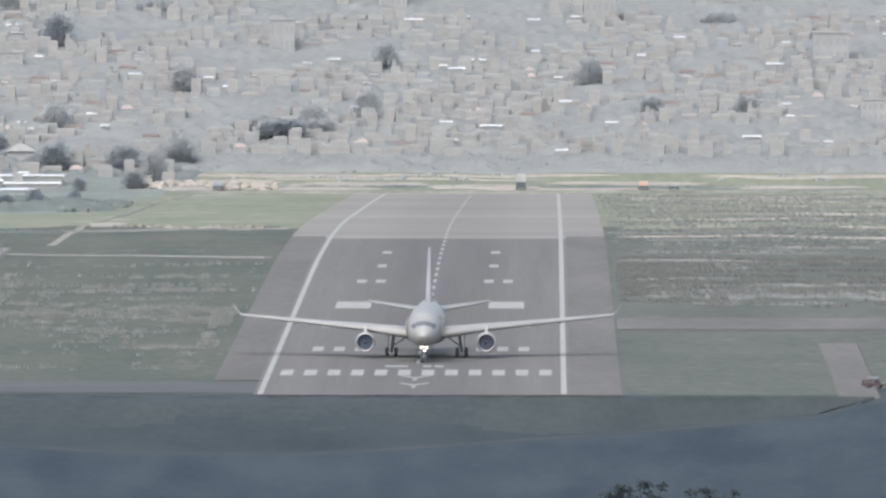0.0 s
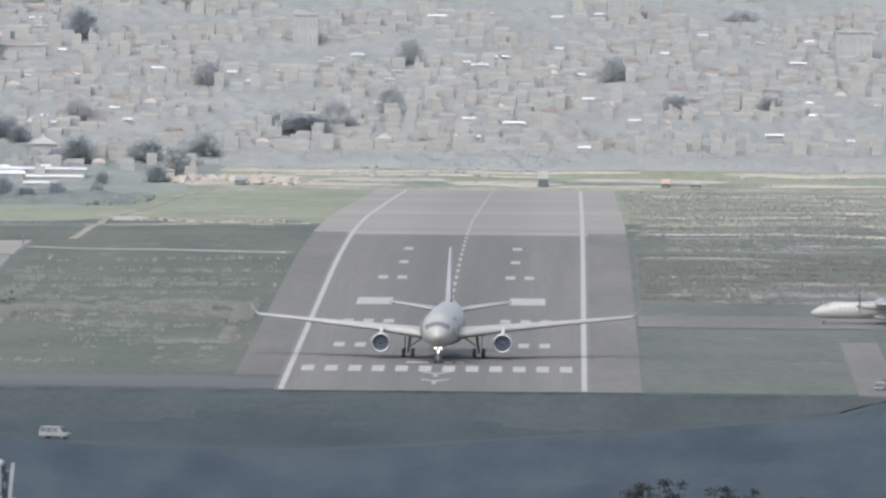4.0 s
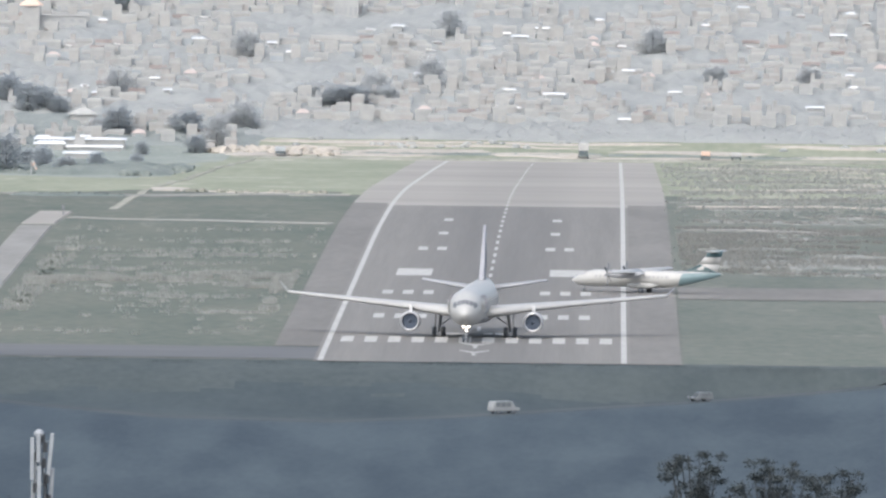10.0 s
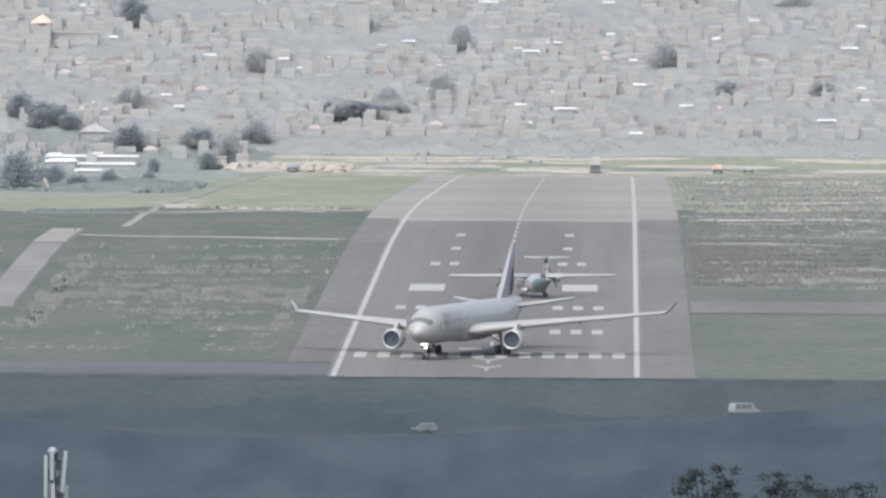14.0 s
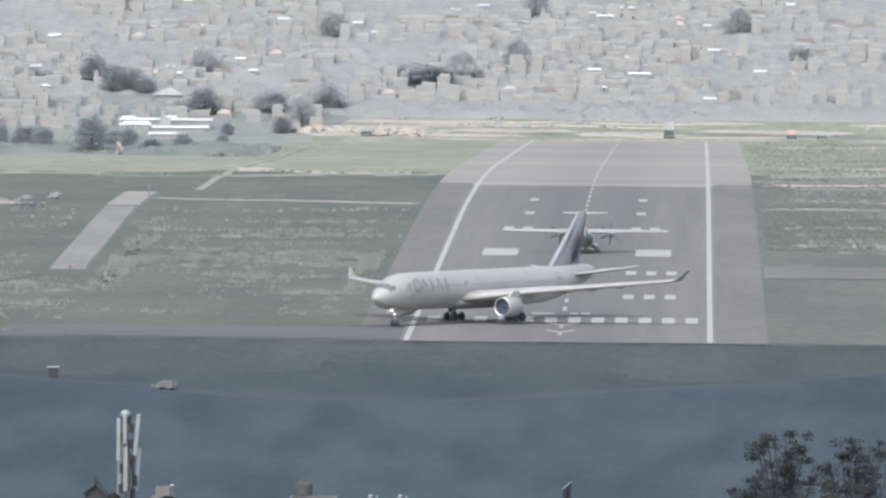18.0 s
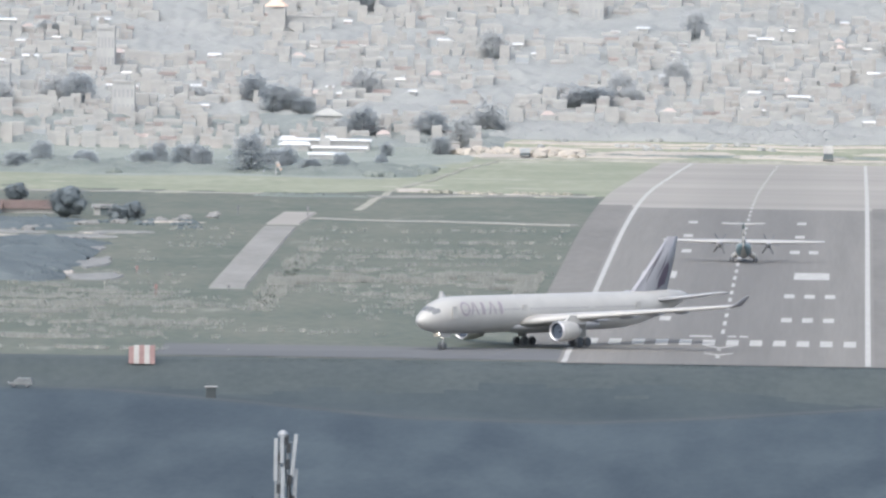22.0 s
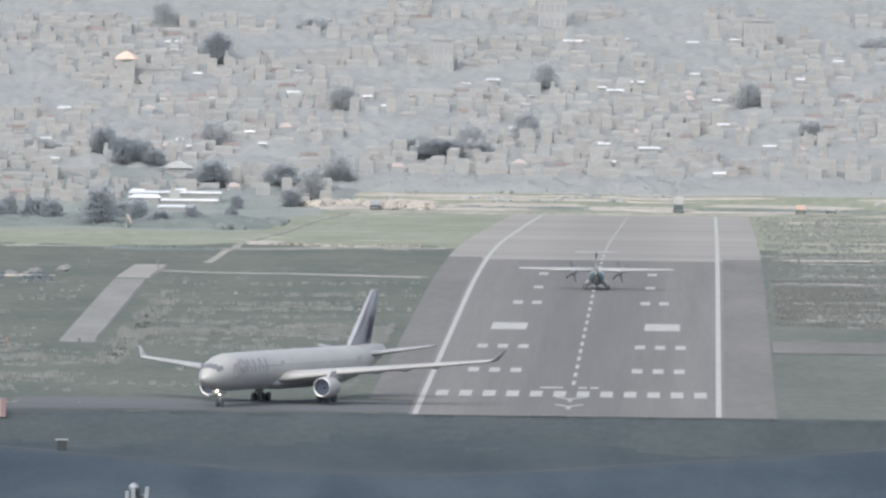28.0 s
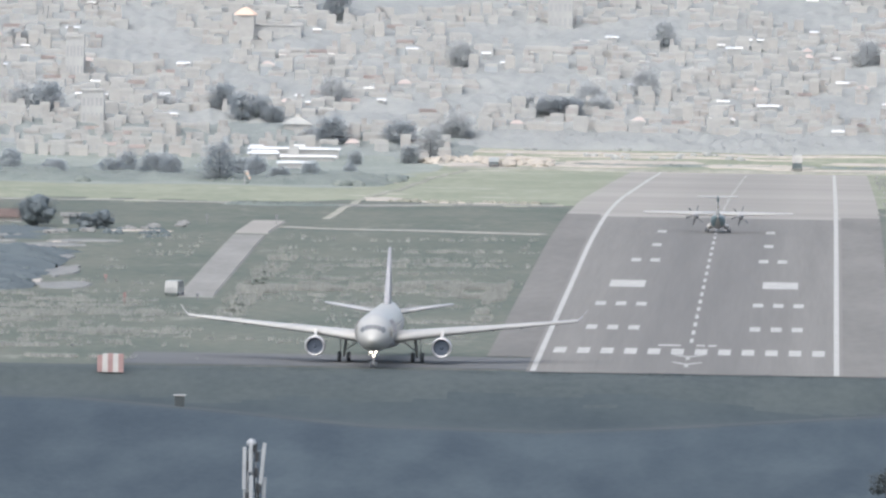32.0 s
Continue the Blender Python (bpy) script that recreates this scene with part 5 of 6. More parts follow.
spots = [(-98.2, 4507, 0), (-101.2, 4511, 3), (-180, 4560, 3)]
spots += [(-71.1, 4561.5, 3), (-66.1, 4566.5, 3), (-61.1, 4562.5, 1), (-64.1, 4570.5, 0)]
while len(spots) < 38:
    x, y = rnd.uniform(-320, 115), rnd.uniform(4440.4, 4960.5)
    if noise.noise(Vector((x / 30, y / 45, 2))) > -0.02 and (x < -90 or y > 4545):
        spots.append((x, y, rnd.randrange(4)))
for k, t in enumerate(town_trees):
    first = True
    for x, y, n in spots:
        if n == k:
            p = pose(x, y, ground_z(x, y) - 0.3, 0, 0, rnd.uniform(0, 360))
            if first:
                t.matrix_world, first = p, False
            else:
                copy_thing(t, p)


# ---- the town ----
def house(walls, roof, w, d, h, style, windows, label, seed):
    """A small town house: walls, a roof of its own, and windows let in on the front."""
    rnd = random.Random(seed)
    bm = bmesh.new()
    box(bm, -w / 2, w / 2, -d / 2, d / 2, -2.0, h)
    home = tagged(part("house", bm, walls), label, "house", "houses of the town")
    bm = bmesh.new()
    e = 0.1
    if style == "gable":
        a = ring(bm, [(-w / 2 - e, -d / 2 - e, h), (w / 2 + e, -d / 2 - e, h), (w / 2 + e, 0, h + d * 0.28), (-w / 2 - e, 0, h + d * 0.28)])
        bm.faces.new(a)
        b = ring(bm, [(-w / 2 - e, 0, h + d * 0.28), (w / 2 + e, 0, h + d * 0.28), (w / 2 + e, d / 2 + e, h), (-w / 2 - e, d / 2 + e, h)])
        bm.faces.new(b)
        bmesh.ops.solidify(bm, geom=bm.faces[:], thickness=0.15)
    elif style == "hip":
        base = ring(bm, [(-w / 2 - e, -d / 2 - e, h), (w / 2 + e, -d / 2 - e, h), (w / 2 + e, d / 2 + e, h), (-w / 2 - e, d / 2 + e, h)])
        ridge = ring(bm, [(-w / 5, -0.1, h + d * 0.34), (w / 5, -0.1, h + d * 0.34), (w / 5, 0.1, h + d * 0.34), (-w / 5, 0.1, h + d * 0.34)])
        skin(bm, [base, ridge])
    elif style == "shed":
        skin(bm, [ring(bm, [(-w / 2 - e, -d / 2 - e, h + s), (w / 2 + e, -d / 2 - e, h + s), (w / 2 + e, d / 2 + e, h + s + 0.3), (-w / 2 - e, d / 2 + e, h + s + 0.3)]) for s in (0, 0.14)])
    else:
        skin(bm, [ring(bm, [(-w / 2 - a, -d / 2 - a, h + s), (w / 2 + a, -d / 2 - a, h + s), (w / 2 + a, d / 2 + a, h + s), (-w / 2 - a, d / 2 + a, h + s)]) for a, s in ((e, 0), (e, 0.2), (0.02, 0.22), (0.02, 0.7), (-0.16, 0.7), (-0.16, 0.24))])
        if style == "step":
            room = bmesh.new()
            box(room, -w / 2 + 0.2, 0, -d / 2 + 0.5, d / 2 - 0.2, h + 0.2, h + 2.2)
            part("roof_room", room, walls, home)
            room = bmesh.new()
            box(room, -w / 2, 0.2, -d / 2 + 0.25, d / 2, h + 2.2, h + 2.4)
            part("upper_roof", room, roof, home)
    part("roof", bm, roof, home)
    if windows:
        pane = None
        n = max(2, int(w / 2.4))
        for row in range(max(1, int(h / 2.8))):
            for i in range(n):
                if pane is None:
                    bm = bmesh.new()
                    box(bm, -0.45, 0.45, -0.05, 0.03, 0, 1.2)
                    pane = part("window", bm, M["far_glass"], home)
                else:
                    pane = new("window", pane.data)
                    pane.parent = home
                pane.location = (-w / 2 + w * (i + 0.5) / n, -d / 2, 0.9 + row * 2.8)
    return home


M["hut_roof"] = material("brown_tin_roof", (0.205, 0.158, 0.150), (0.260, 0.204, 0.193), 0.5, rough=0.7)
M["rubble"] = material("pale_rubble", (0.15, 0.155, 0.158), (0.215, 0.22, 0.22), 0.8, rough=0.95)
M["hall_roof"] = material("grey_hall_roof", (0.29, 0.30, 0.30), (0.34, 0.345, 0.34), 0.5, rough=0.8)
# block walls and window panes, greyed and lightened by haze in the colour
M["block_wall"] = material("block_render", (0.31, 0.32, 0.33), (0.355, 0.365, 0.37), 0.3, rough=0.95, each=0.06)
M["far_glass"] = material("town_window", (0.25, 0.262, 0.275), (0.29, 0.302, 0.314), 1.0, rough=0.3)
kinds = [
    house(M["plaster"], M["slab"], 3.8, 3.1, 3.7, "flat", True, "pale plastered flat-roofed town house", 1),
    house(M["brick"], M["slab"], 3.2, 3.1, 2.5, "step", True, "haze-toned brick town house with a roof room", 2),
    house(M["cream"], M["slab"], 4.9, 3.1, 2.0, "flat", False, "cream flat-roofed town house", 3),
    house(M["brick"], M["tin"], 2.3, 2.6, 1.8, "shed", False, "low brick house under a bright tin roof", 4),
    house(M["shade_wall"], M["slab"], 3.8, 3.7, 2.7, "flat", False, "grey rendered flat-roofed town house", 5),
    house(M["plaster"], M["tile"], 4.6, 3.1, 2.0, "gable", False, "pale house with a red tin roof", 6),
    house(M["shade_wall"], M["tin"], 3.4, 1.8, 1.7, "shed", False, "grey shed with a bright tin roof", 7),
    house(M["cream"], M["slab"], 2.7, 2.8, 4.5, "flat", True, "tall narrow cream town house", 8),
    house(M["brick"], M["slab"], 4.3, 3.1, 1.8, "flat", False, "haze-toned brick flat-roofed house", 9),
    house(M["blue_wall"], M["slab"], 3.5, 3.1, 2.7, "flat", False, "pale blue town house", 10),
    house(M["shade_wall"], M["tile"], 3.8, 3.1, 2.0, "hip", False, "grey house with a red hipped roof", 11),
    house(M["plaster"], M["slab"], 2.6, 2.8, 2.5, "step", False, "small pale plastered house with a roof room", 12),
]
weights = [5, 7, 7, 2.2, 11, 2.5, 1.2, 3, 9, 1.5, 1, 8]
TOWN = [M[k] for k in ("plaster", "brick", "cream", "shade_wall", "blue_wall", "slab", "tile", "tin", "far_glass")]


class Gathered:
    """Far houses, joined into one mesh."""
    verts, faces, slots = [], [], []


def gather(home, m):
    for ob in (home, *home.children):
        w = m @ Matrix.Translation(ob.location) if ob is not home else m
        base = len(Gathered.verts)
        Gathered.verts += [tuple(w @ v.co) for v in ob.data.vertices]
        slot = TOWN.index(ob.data.materials[0])
        for p in ob.data.polygons:
            Gathered.faces.append([base + i for i in p.vertices])
            Gathered.slots.append(slot)


SHEDS = ((-16, 4566.5, 12, 2.6), (-26, 4684.5, 9, 3.0), (54.1, 4546.5, 13, 2.4), (-52.1, 4606, 8, 2.6), (-60.1, 4704.5, 6, 3.0), (62.1, 4694.5, 8, 3.0), (-20, 4704.5, 12, 2.8), (-200.3, 4566.5, 14, 3), (-226.3, 4625.5, 10, 3),
         (-94.1, 4665, 8, 3), (-238.2, 4704.5, 18, 2.8), (-210.2, 4709.5, 14, 2.6), (4, 4615.5, 6, 2.8), (-120.2, 4566.5, 7, 2.6), (36, 4753.5, 7, 3), (-40, 4793, 10, 3))
KEPT_FREE = [(x, y, w * 0.31 + 3.5) for x, y, w, h in SHEDS] + [(-141, 4512, 9), (-161.9, 4704.5, 5), (-153.1, 4709.5, 9.5), (-140, 4455, 15)]
rnd = random.Random(4)
taken, built = {}, 0
y = 4452.0
while y < 4990:
    x = -325 + rnd.uniform(0, 8)
    thin = ease((y - 4740) / 230)
    while x < 118:
        gap = rnd.uniform(3.2, 7.4)
        px, py = x, y + rnd.uniform(-6, 6)
        x += gap
        if noise.noise(Vector((px / 34, py / 50, 8))) < -0.18 + 0.42 * thin or noise.noise(Vector((px / 30, py / 45, 2))) > 0.38 or py < 4512 and px > -100 or any(abs(px - a) < r and abs(py - b) < 7 for a, b, r in KEPT_FREE):
            continue
        k = rnd.choices(range(len(kinds)), weights)[0]
        p = pose(px, py, ground_z(px, py), 0, 0, rnd.choice((0, 0, 0, 90, 180, 3, -3, 182)))
        if py < 4521 and px > -100:   # the hedge stands here
            continue
        if k not in taken:
            taken[k] = p
        elif built < 288:
            copy_thing(kinds[k], p)
            built += 1
        else:
            gather(kinds[k], p)
    y += rnd.uniform(9, 13)
for k, p in taken.items():
    kinds[k].matrix_world = p
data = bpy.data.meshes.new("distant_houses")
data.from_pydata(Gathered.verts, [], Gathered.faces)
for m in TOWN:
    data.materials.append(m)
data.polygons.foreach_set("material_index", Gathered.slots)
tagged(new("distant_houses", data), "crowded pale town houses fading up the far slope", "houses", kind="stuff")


def long_shed(x, y, w, d, h, rows, label):
    """A long low shed with a bright tin roof in several bays."""
    z = ground_z(x, y)
    shed = tagged(new("long_shed"), label, "shed")
    shed.location = (x, y, z)
    bm = bmesh.new()
    box(bm, -w / 2, w / 2, -d / 2, d / 2, -1.5, h)
    part("wall_box", bm, M["shade_wall"], shed)
    for k in range(rows):
        bm = bmesh.new()
        y0, y1 = -d / 2 - 0.4 + k * (d + 0.8) / rows, -d / 2 - 0.4 + (k + 1) * (d + 0.8) / rows
        skin(bm, [ring(bm, [(-w / 2 - 0.5 + k * 0.9, y0, h + s + k * 0.35), (w / 2 + 0.5 - k * 0.6, y0, h + s + k * 0.35), (w / 2 + 0.5 - k * 0.6, y1, h + s + 0.35 + k * 0.35), (-w / 2 - 0.5 + k * 0.9, y1, h + s + 0.35 + k * 0.35)]) for s in (0.0, 0.12)])
        part("roof_bay", bm, M["tin"], shed)
    return shed


long_shed(-140.0, 4455, 23.5, 6, 2.2, 1, "long low shed with a bright white tin roof")
long_shed(-147.8, 4446, 7.5, 6, 1.5, 2, "low shed with two bright white tin roofs")
long_shed(-136.0, 4444, 14, 4, 0.9, 1, "low lean-to with a bright white tin roof")
long_shed(-137.0, 4366, 8.5, 5, 1.2, 1, "low lean-to with a bright white tin roof")
for x, y, w, h in SHEDS:
    long_shed(x, y, w * (0.2 + 0.32 * ((x * 7.3 + y) % 1)), 1.6 + 1.2 * (y * 3.7 % 1), h, 1, "low shed with a bright white tin roof")

# round-roofed hall, tower with an orange cap, block beside it
hall = tagged(new("hall"), "pale hall under a wide hipped roof", "building")
hall.scale = (0.66, 0.66, 0.66)
hall.location = (-141, 4512, ground_z(-141, 4512))
bm = bmesh.new()
box(bm, -5.5, 5.5, -4, 4, -1, 4.6)
part("wall_box", bm, M["plaster"], hall)
bm = bmesh.new()
skin(bm, [ring(bm, [(-6.4, -5, 4.6), (6.4, -5, 4.6), (6.4, 5, 4.6), (-6.4, 5, 4.6)]), ring(bm, [(-0.6, -0.4, 7.6), (0.6, -0.4, 7.6), (0.6, 0.4, 7.6), (-0.6, 0.4, 7.6)])])
part("roof", bm, M["hall_roof"], hall)
bm = bmesh.new()
box(bm, -0.7, 0.7, -0.5, 0.5, 7.5, 8.6)
part("roof_lantern", bm, M["slab"], hall)
tower = tagged(new("tower"), "slender pale tower with an orange cap", "tower")
tower.location = (-161.9, 4704.5, ground_z(-163.2, 4704.5))
bm = bmesh.new()
box(bm, -2.4, 2.4, -2.4, 2.4, -1, 7.6)
part("shaft", bm, M["plaster"], tower)
bm = bmesh.new()
lathe(bm, [(7.6, 3.4), (8.0, 3.2), (9.4, 1.2), (9.9, 0.1)], "Z", sides=8)
part("cap", bm, M["cap_roof"], tower, "orange tiled cap")
block = tagged(new("apartment_block"), "wide pale apartment block in the haze", "building")
block.location = (-153.1, 4709.5, ground_z(-153.1, 4709.5))
bm = bmesh.new()
box(bm, -6.5, 6.5, -3, 3, -1, 4.2)
part("wall_box", bm, M["block_wall"], block)
for wx in range(5):
    for wz in range(2):
        bm = bmesh.new()
        box(bm, -5.6 + wx * 2.5, -4.3 + wx * 2.5, -3.06, -2.97, 0.5 + wz * 1.9, 1.5 + wz * 1.9)
        part("window", bm, M["far_glass"], block)
bm = bmesh.new()
box(bm, -6.8, 6.8, -3.3, 3.3, 4.2, 4.5)
part("roof", bm, M["slab"], block)
for bx, by, bw, bh in ((-75.1, 4744, 7, 9), (-196.3, 4527, 6, 9), (-232.3, 4566.5, 7, 8), (78.1, 4724, 10, 8), (14, 4803, 9, 8), (-45, 4842.5, 8, 9), (-205.2, 4615.5, 5, 12), (88.1, 4596, 8, 6)):
    b = copy_thing(block, pose(bx, by, ground_z(bx, by)))
    b.scale = (bw / 13, 1, bh / 4.2)


def low_house(x, y, w, d, h, rise, wall, roof, doors, label):
    z = ground_z(x, y)
    home = tagged(new("low_house"), label, "house")
    home.location = (x, y, z)
    bm = bmesh.new()
    box(bm, -w / 2, w / 2, -d / 2, d / 2, -0.6, h)
    body_part = part("wall_box", bm, wall, home)
    for side in (-1, 1):
        bm = bmesh.new()
        bm.faces.new(ring(bm, [(-w / 2 - 0.5, side * (d / 2 + 0.6), h - 0.05), (w / 2 + 0.5, side * (d / 2 + 0.6), h - 0.05), (w / 2 + 0.5, 0, h + rise), (-w / 2 - 0.5, 0, h + rise)]))
        bmesh.ops.solidify(bm, geom=bm.faces[:], thickness=0.14)
        part("roof_slope", bm, roof, home)
    for k in range(doors):
        bm = bmesh.new()
        u = -w / 2 + w * (k + 0.5) / doors
        box(bm, u - 0.75, u + 0.75, -d / 2 - 0.05, -d / 2 + 0.05, 0.1, 1.9)
        part("doorway", bm, M["far_bush"], home, "dark doorway")
    return home


low_house(-186.7, 3163, 13.5, 7, 2.3, 1.5, M["hut_wall"], M["straw_roof"], 2, "long low house with a pale yellowish roof")
low_house(-174.7, 3166, 11.0, 7, 2.4, 1.6, M["hut_wall"], M["rust_roof"], 4, "long low house with a faded red roof")
low_house(-165.2, 3178.5, 9.0, 6, 0.9, 1.5, M["hut_wall"], M["hut_roof"], 0, "small brown-roofed hut behind the bushes")
low_house(-155.8, 3185.5, 10.0, 6, 0.9, 1.5, M["hut_wall"], M["hut_roof"], 0, "small brown-roofed hut behind the bushes")
low_house(-200.1, 3162, 5.0, 5, 1.4, 0.7, M["shade_wall"], M["tin"], 1, "small grey shed with a tin roof")
low_house(-140.8, 3171.5, 4.0, 4, 1.6, 0.6, M["plaster"], M["slab"], 1, "small pale hut beside the trees")

low_house(-226, 3804.5, 13.0, 8, 1.8, 1.6, M["hut_roof"], M["hut_roof"], 0, "dark low shed at the field's far edge")
low_house(-207.7, 3834, 5.0, 6, 2.6, 0.9, M["plaster"], M["tin"], 1, "small white house with a tin roof behind the hedge")
rnd = random.Random(61)
for k in range(74):
    heap = bmesh.new()
    s = rnd.uniform(0.5, 1.3) * (1 if k < 44 else 2.3)
    clump(heap, rnd, (0, 0, 0.1), s, 0.55)
    u = rnd.random()
    x, y = -153 + 34 * u + rnd.gauss(0, 0.8), 3063 + 116 * u + rnd.gauss(0, 5)
    if 25 < k < 44:
        x, y = -88 + (k - 26) * 1.7 + rnd.gauss(0, 0.6), 3440 + rnd.gauss(0, 6)
    elif k >= 44:
        x, y = -105 + (k - 44) * 1.12 + rnd.gauss(0, 0.8), 4446 + rnd.gauss(0, 9)
    heap = part("mound", heap, M["rubble"] if k < 26 else M["worn_track"] if k < 44 else M["dirt"])
    tagged(heap, "low pale mound of earth on the rough ground", "mound", "mounds on the rough ground")
    heap.location = (x, y, ground_z(x, y) + rough_lift(x, y))

# ---- fixtures of the airfield ----
sock = tagged(new("windsock"), "orange and white windsock on a thin pole", "windsock")
sock.location = (-130.3, 3796.5, ground_z(-130.3, 3796.5))
bm = bmesh.new()
tube(bm, (0, 0, 0), (0, 0, 2.9), 0.1, 0.07)
part("pole", bm, M["board"], sock)
for k in range(4):
    bm = bmesh.new()
    lathe(bm, [(k * 0.55, 0.55 - k * 0.09), (k * 0.55 + 0.55, 0.46 - k * 0.09)], "X", sides=12)
    bmesh.ops.rotate(bm, cent=(0, 0, 0), matrix=Matrix.Rotation(radians(60), 3, "Y"), verts=bm.verts[:])
    bmesh.ops.translate(bm, vec=(0.1, 0, 3.0), verts=bm.verts[:])
    part("sock_band", bm, M["orange"] if k % 2 else M["board"], sock)

marker = tagged(new("marker_board"), "red and white striped marker board beside the taxiway", "marker")
marker.location = (-105.0, 2493, ground_z(-105.0, 2493) - 0.05)
for k in range(5):
    bm = bmesh.new()
    x0 = -1.9 + k * 0.78
    box(bm, x0, x0 + 0.775, -0.3 if k > 0 else 0.0, 0.9, 0.25, 3.0 - (0.25 if k == 0 else 0), 0.03)
    part("stripe_panel", bm, M["board"] if k % 2 else M["red"], marker, "white painted panel" if k % 2 else "red painted panel")
for x in (-1.6, 1.7):
    bm = bmesh.new()
    tube(bm, (x, 0.3, -0.5), (x, 0.3, 0.4), 0.09)
    part("leg", bm, M["mast"], marker)
for x, y, h, mat in ((-113.6, 2750, 2.0, "red"), (-121, 2850, 1.4, "red"), (-102.6, 2772, 1.2, "prop"), (-103.1, 3181, 2.2, "prop"), (-116.5, 3190, 1.8, "prop"), (-94.6, 2700, 0.8, "board")):
    post = tagged(new("marker_post"), "short red and white marker post in the grass" if mat == "red" else "short marker post in the grass", "post", "marker posts")
    post.location = (x, y, ground_z(x, y))
    bm = bmesh.new()
    tube(bm, (0, 0, -0.3), (0, 0, h), 0.1, 0.09)
    part("pole", bm, M[mat], post)
    bm = bmesh.new()
    box(bm, -0.24, 0.24, -0.08, 0.08, h * 0.6, h, 0.03)
    part("plate", bm, M[mat], post)
for x, y in ((-93.8, 2470),):
    hut = tagged(new("antenna_hut"), "small dark equipment box with a pale lid on the bank", "box")
    hut.location = (x, y, ground_z(x, y))
    bm = bmesh.new()
    box(bm, -0.7, 0.7, -0.6, 0.6, -0.3, 1.6, 0.04)
    part("body", bm, M["track"], hut)
    bm = bmesh.new()
    box(bm, -0.9, 0.9, -0.8, 0.8, 1.6, 1.75, 0.03)
    part("lid", bm, M["board"], hut)

for x, y, w, h, top_mat, low_mat, label in ((-7.7, 4431, 2.6, 4.0, "board", "far_bush", "white boxy lorry standing past the runway's end"), (24.3, 4430, 2.4, 2.2, "orange", "far_bush", "orange service truck on the far track"),
                                            (32.3, 4430.5, 2.4, 1.8, "board", "far_bush", "white pickup on the far track"), (-86.9, 4428.5, 2.6, 2.2, "blue_wall", "far_bush", "pale blue truck by the earthworks")):
    lorry = tagged(new("lorry"), label, "truck")
    lorry.location = (x, y, ground_z(x, y) + 0.3)
    bm = bmesh.new()
    box(bm, -w / 2, w / 2, -3, 2, h * 0.5, h, 0.08)
    part("box_body", bm, M[top_mat], lorry)
    bm = bmesh.new()
    box(bm, -w / 2 + 0.1, w / 2 - 0.1, -2.9, 3.4, 0.5, h * 0.5, 0.08)
    part("chassis", bm, M[low_mat], lorry)
    for sx in (-1, 1):
        for wy in (-2, 2.4):
            drum("wheel", lorry, sx * (w / 2 - 0.15), wy, 0.45, 0.45, 0.3, False)


# ---- rooftops below the viewpoint ----
def roof_house(x, y, w, d, top, walls, label, rail=False, eave=None):
    """A town building of which the top storeys show."""
    z = ground_z(x, y)
    home = tagged(new("town_house"), label, "house")
    home.location = (x, y, z)
    h = top - z
    bm = bmesh.new()
    box(bm, -w / 2, w / 2, -d / 2, d / 2, -1, h)
    shell = part("wall_box", bm, walls, home)
    if eave:
        bm = bmesh.new()
        skin(bm, [ring(bm, [(-w / 2 - a, -d / 2 - a, h + s), (w / 2 + a, -d / 2 - a, h + s), (w / 2 + a, d / 2 + a, h + s), (-w / 2 - a, d / 2 + a, h + s)]) for a, s in ((0.42, 0.0), (0.50, 0.04), (0.52, 0.62), (0.40, 0.68), (-0.8, 0.84))])
        part("eave", bm, eave, home, "dark brown overhanging tin eave")
    else:
        bm = bmesh.new()
        box(bm, -w / 2 - 0.25, w / 2 + 0.25, -d / 2 - 0.25, d / 2 + 0.25, h, h + 0.18, 0.03)
        part("roof_slab", bm, walls, home)
        if rail:
            bar = None
            n = int(w / 0.22)
            for i in range(n):
                if bar is None:
                    bm = bmesh.new()
                    lathe(bm, [(0, 0.04), (0.12, 0.065), (0.3, 0.035), (0.45, 0.05)], "Z", sides=8)
                    bar = part("baluster", bm, M["antenna"], home)
                else:
                    bar = new("baluster", bar.data)
                    bar.parent = home
                bar.location = (-w / 2 + (i + 0.5) * w / n, -d / 2, h + 0.18)
            bm = bmesh.new()
            box(bm, -w / 2 - 0.1, w / 2 + 0.1, -d / 2 - 0.1, -d / 2 + 0.1, h + 0.63, h + 0.75, 0.02)
            part("handrail", bm, M["near_dark"], home)
        else:
            bm = bmesh.new()
            for x0, x1, y0, y1 in ((-w / 2, w / 2, -d / 2, -d / 2 + 0.15), (-w / 2, w / 2, d / 2 - 0.15, d / 2), (-w / 2, -w / 2 + 0.15, -d / 2 + 0.15, d / 2 - 0.15), (w / 2 - 0.15, w / 2, -d / 2 + 0.15, d / 2 - 0.15)):
                box(bm, x0, x1, y0, y1, h + 0.18, h + 0.7)
            part("parapet", bm, walls, home)
    for row in range(2):
        for i in range(max(1, int(w / 2))):
            bm = bmesh.new()
            u = -w / 2 + w * (i + 0.5) / max(1, int(w / 2))
            zz = h - 2.1 - row * 2.9
            box(bm, u - 0.45, u + 0.45, -d / 2 - 0.03, -d / 2 + 0.05, zz, zz + 1.2)
            pane = part("window", bm, M["glass"], home)
            bm = bmesh.new()
            box(bm, u - 0.55, u + 0.55, -d / 2 - 0.1, -d / 2 - 0.031, zz - 0.12, zz - 0.02)
            part("sill", bm, walls, pane)
    return home


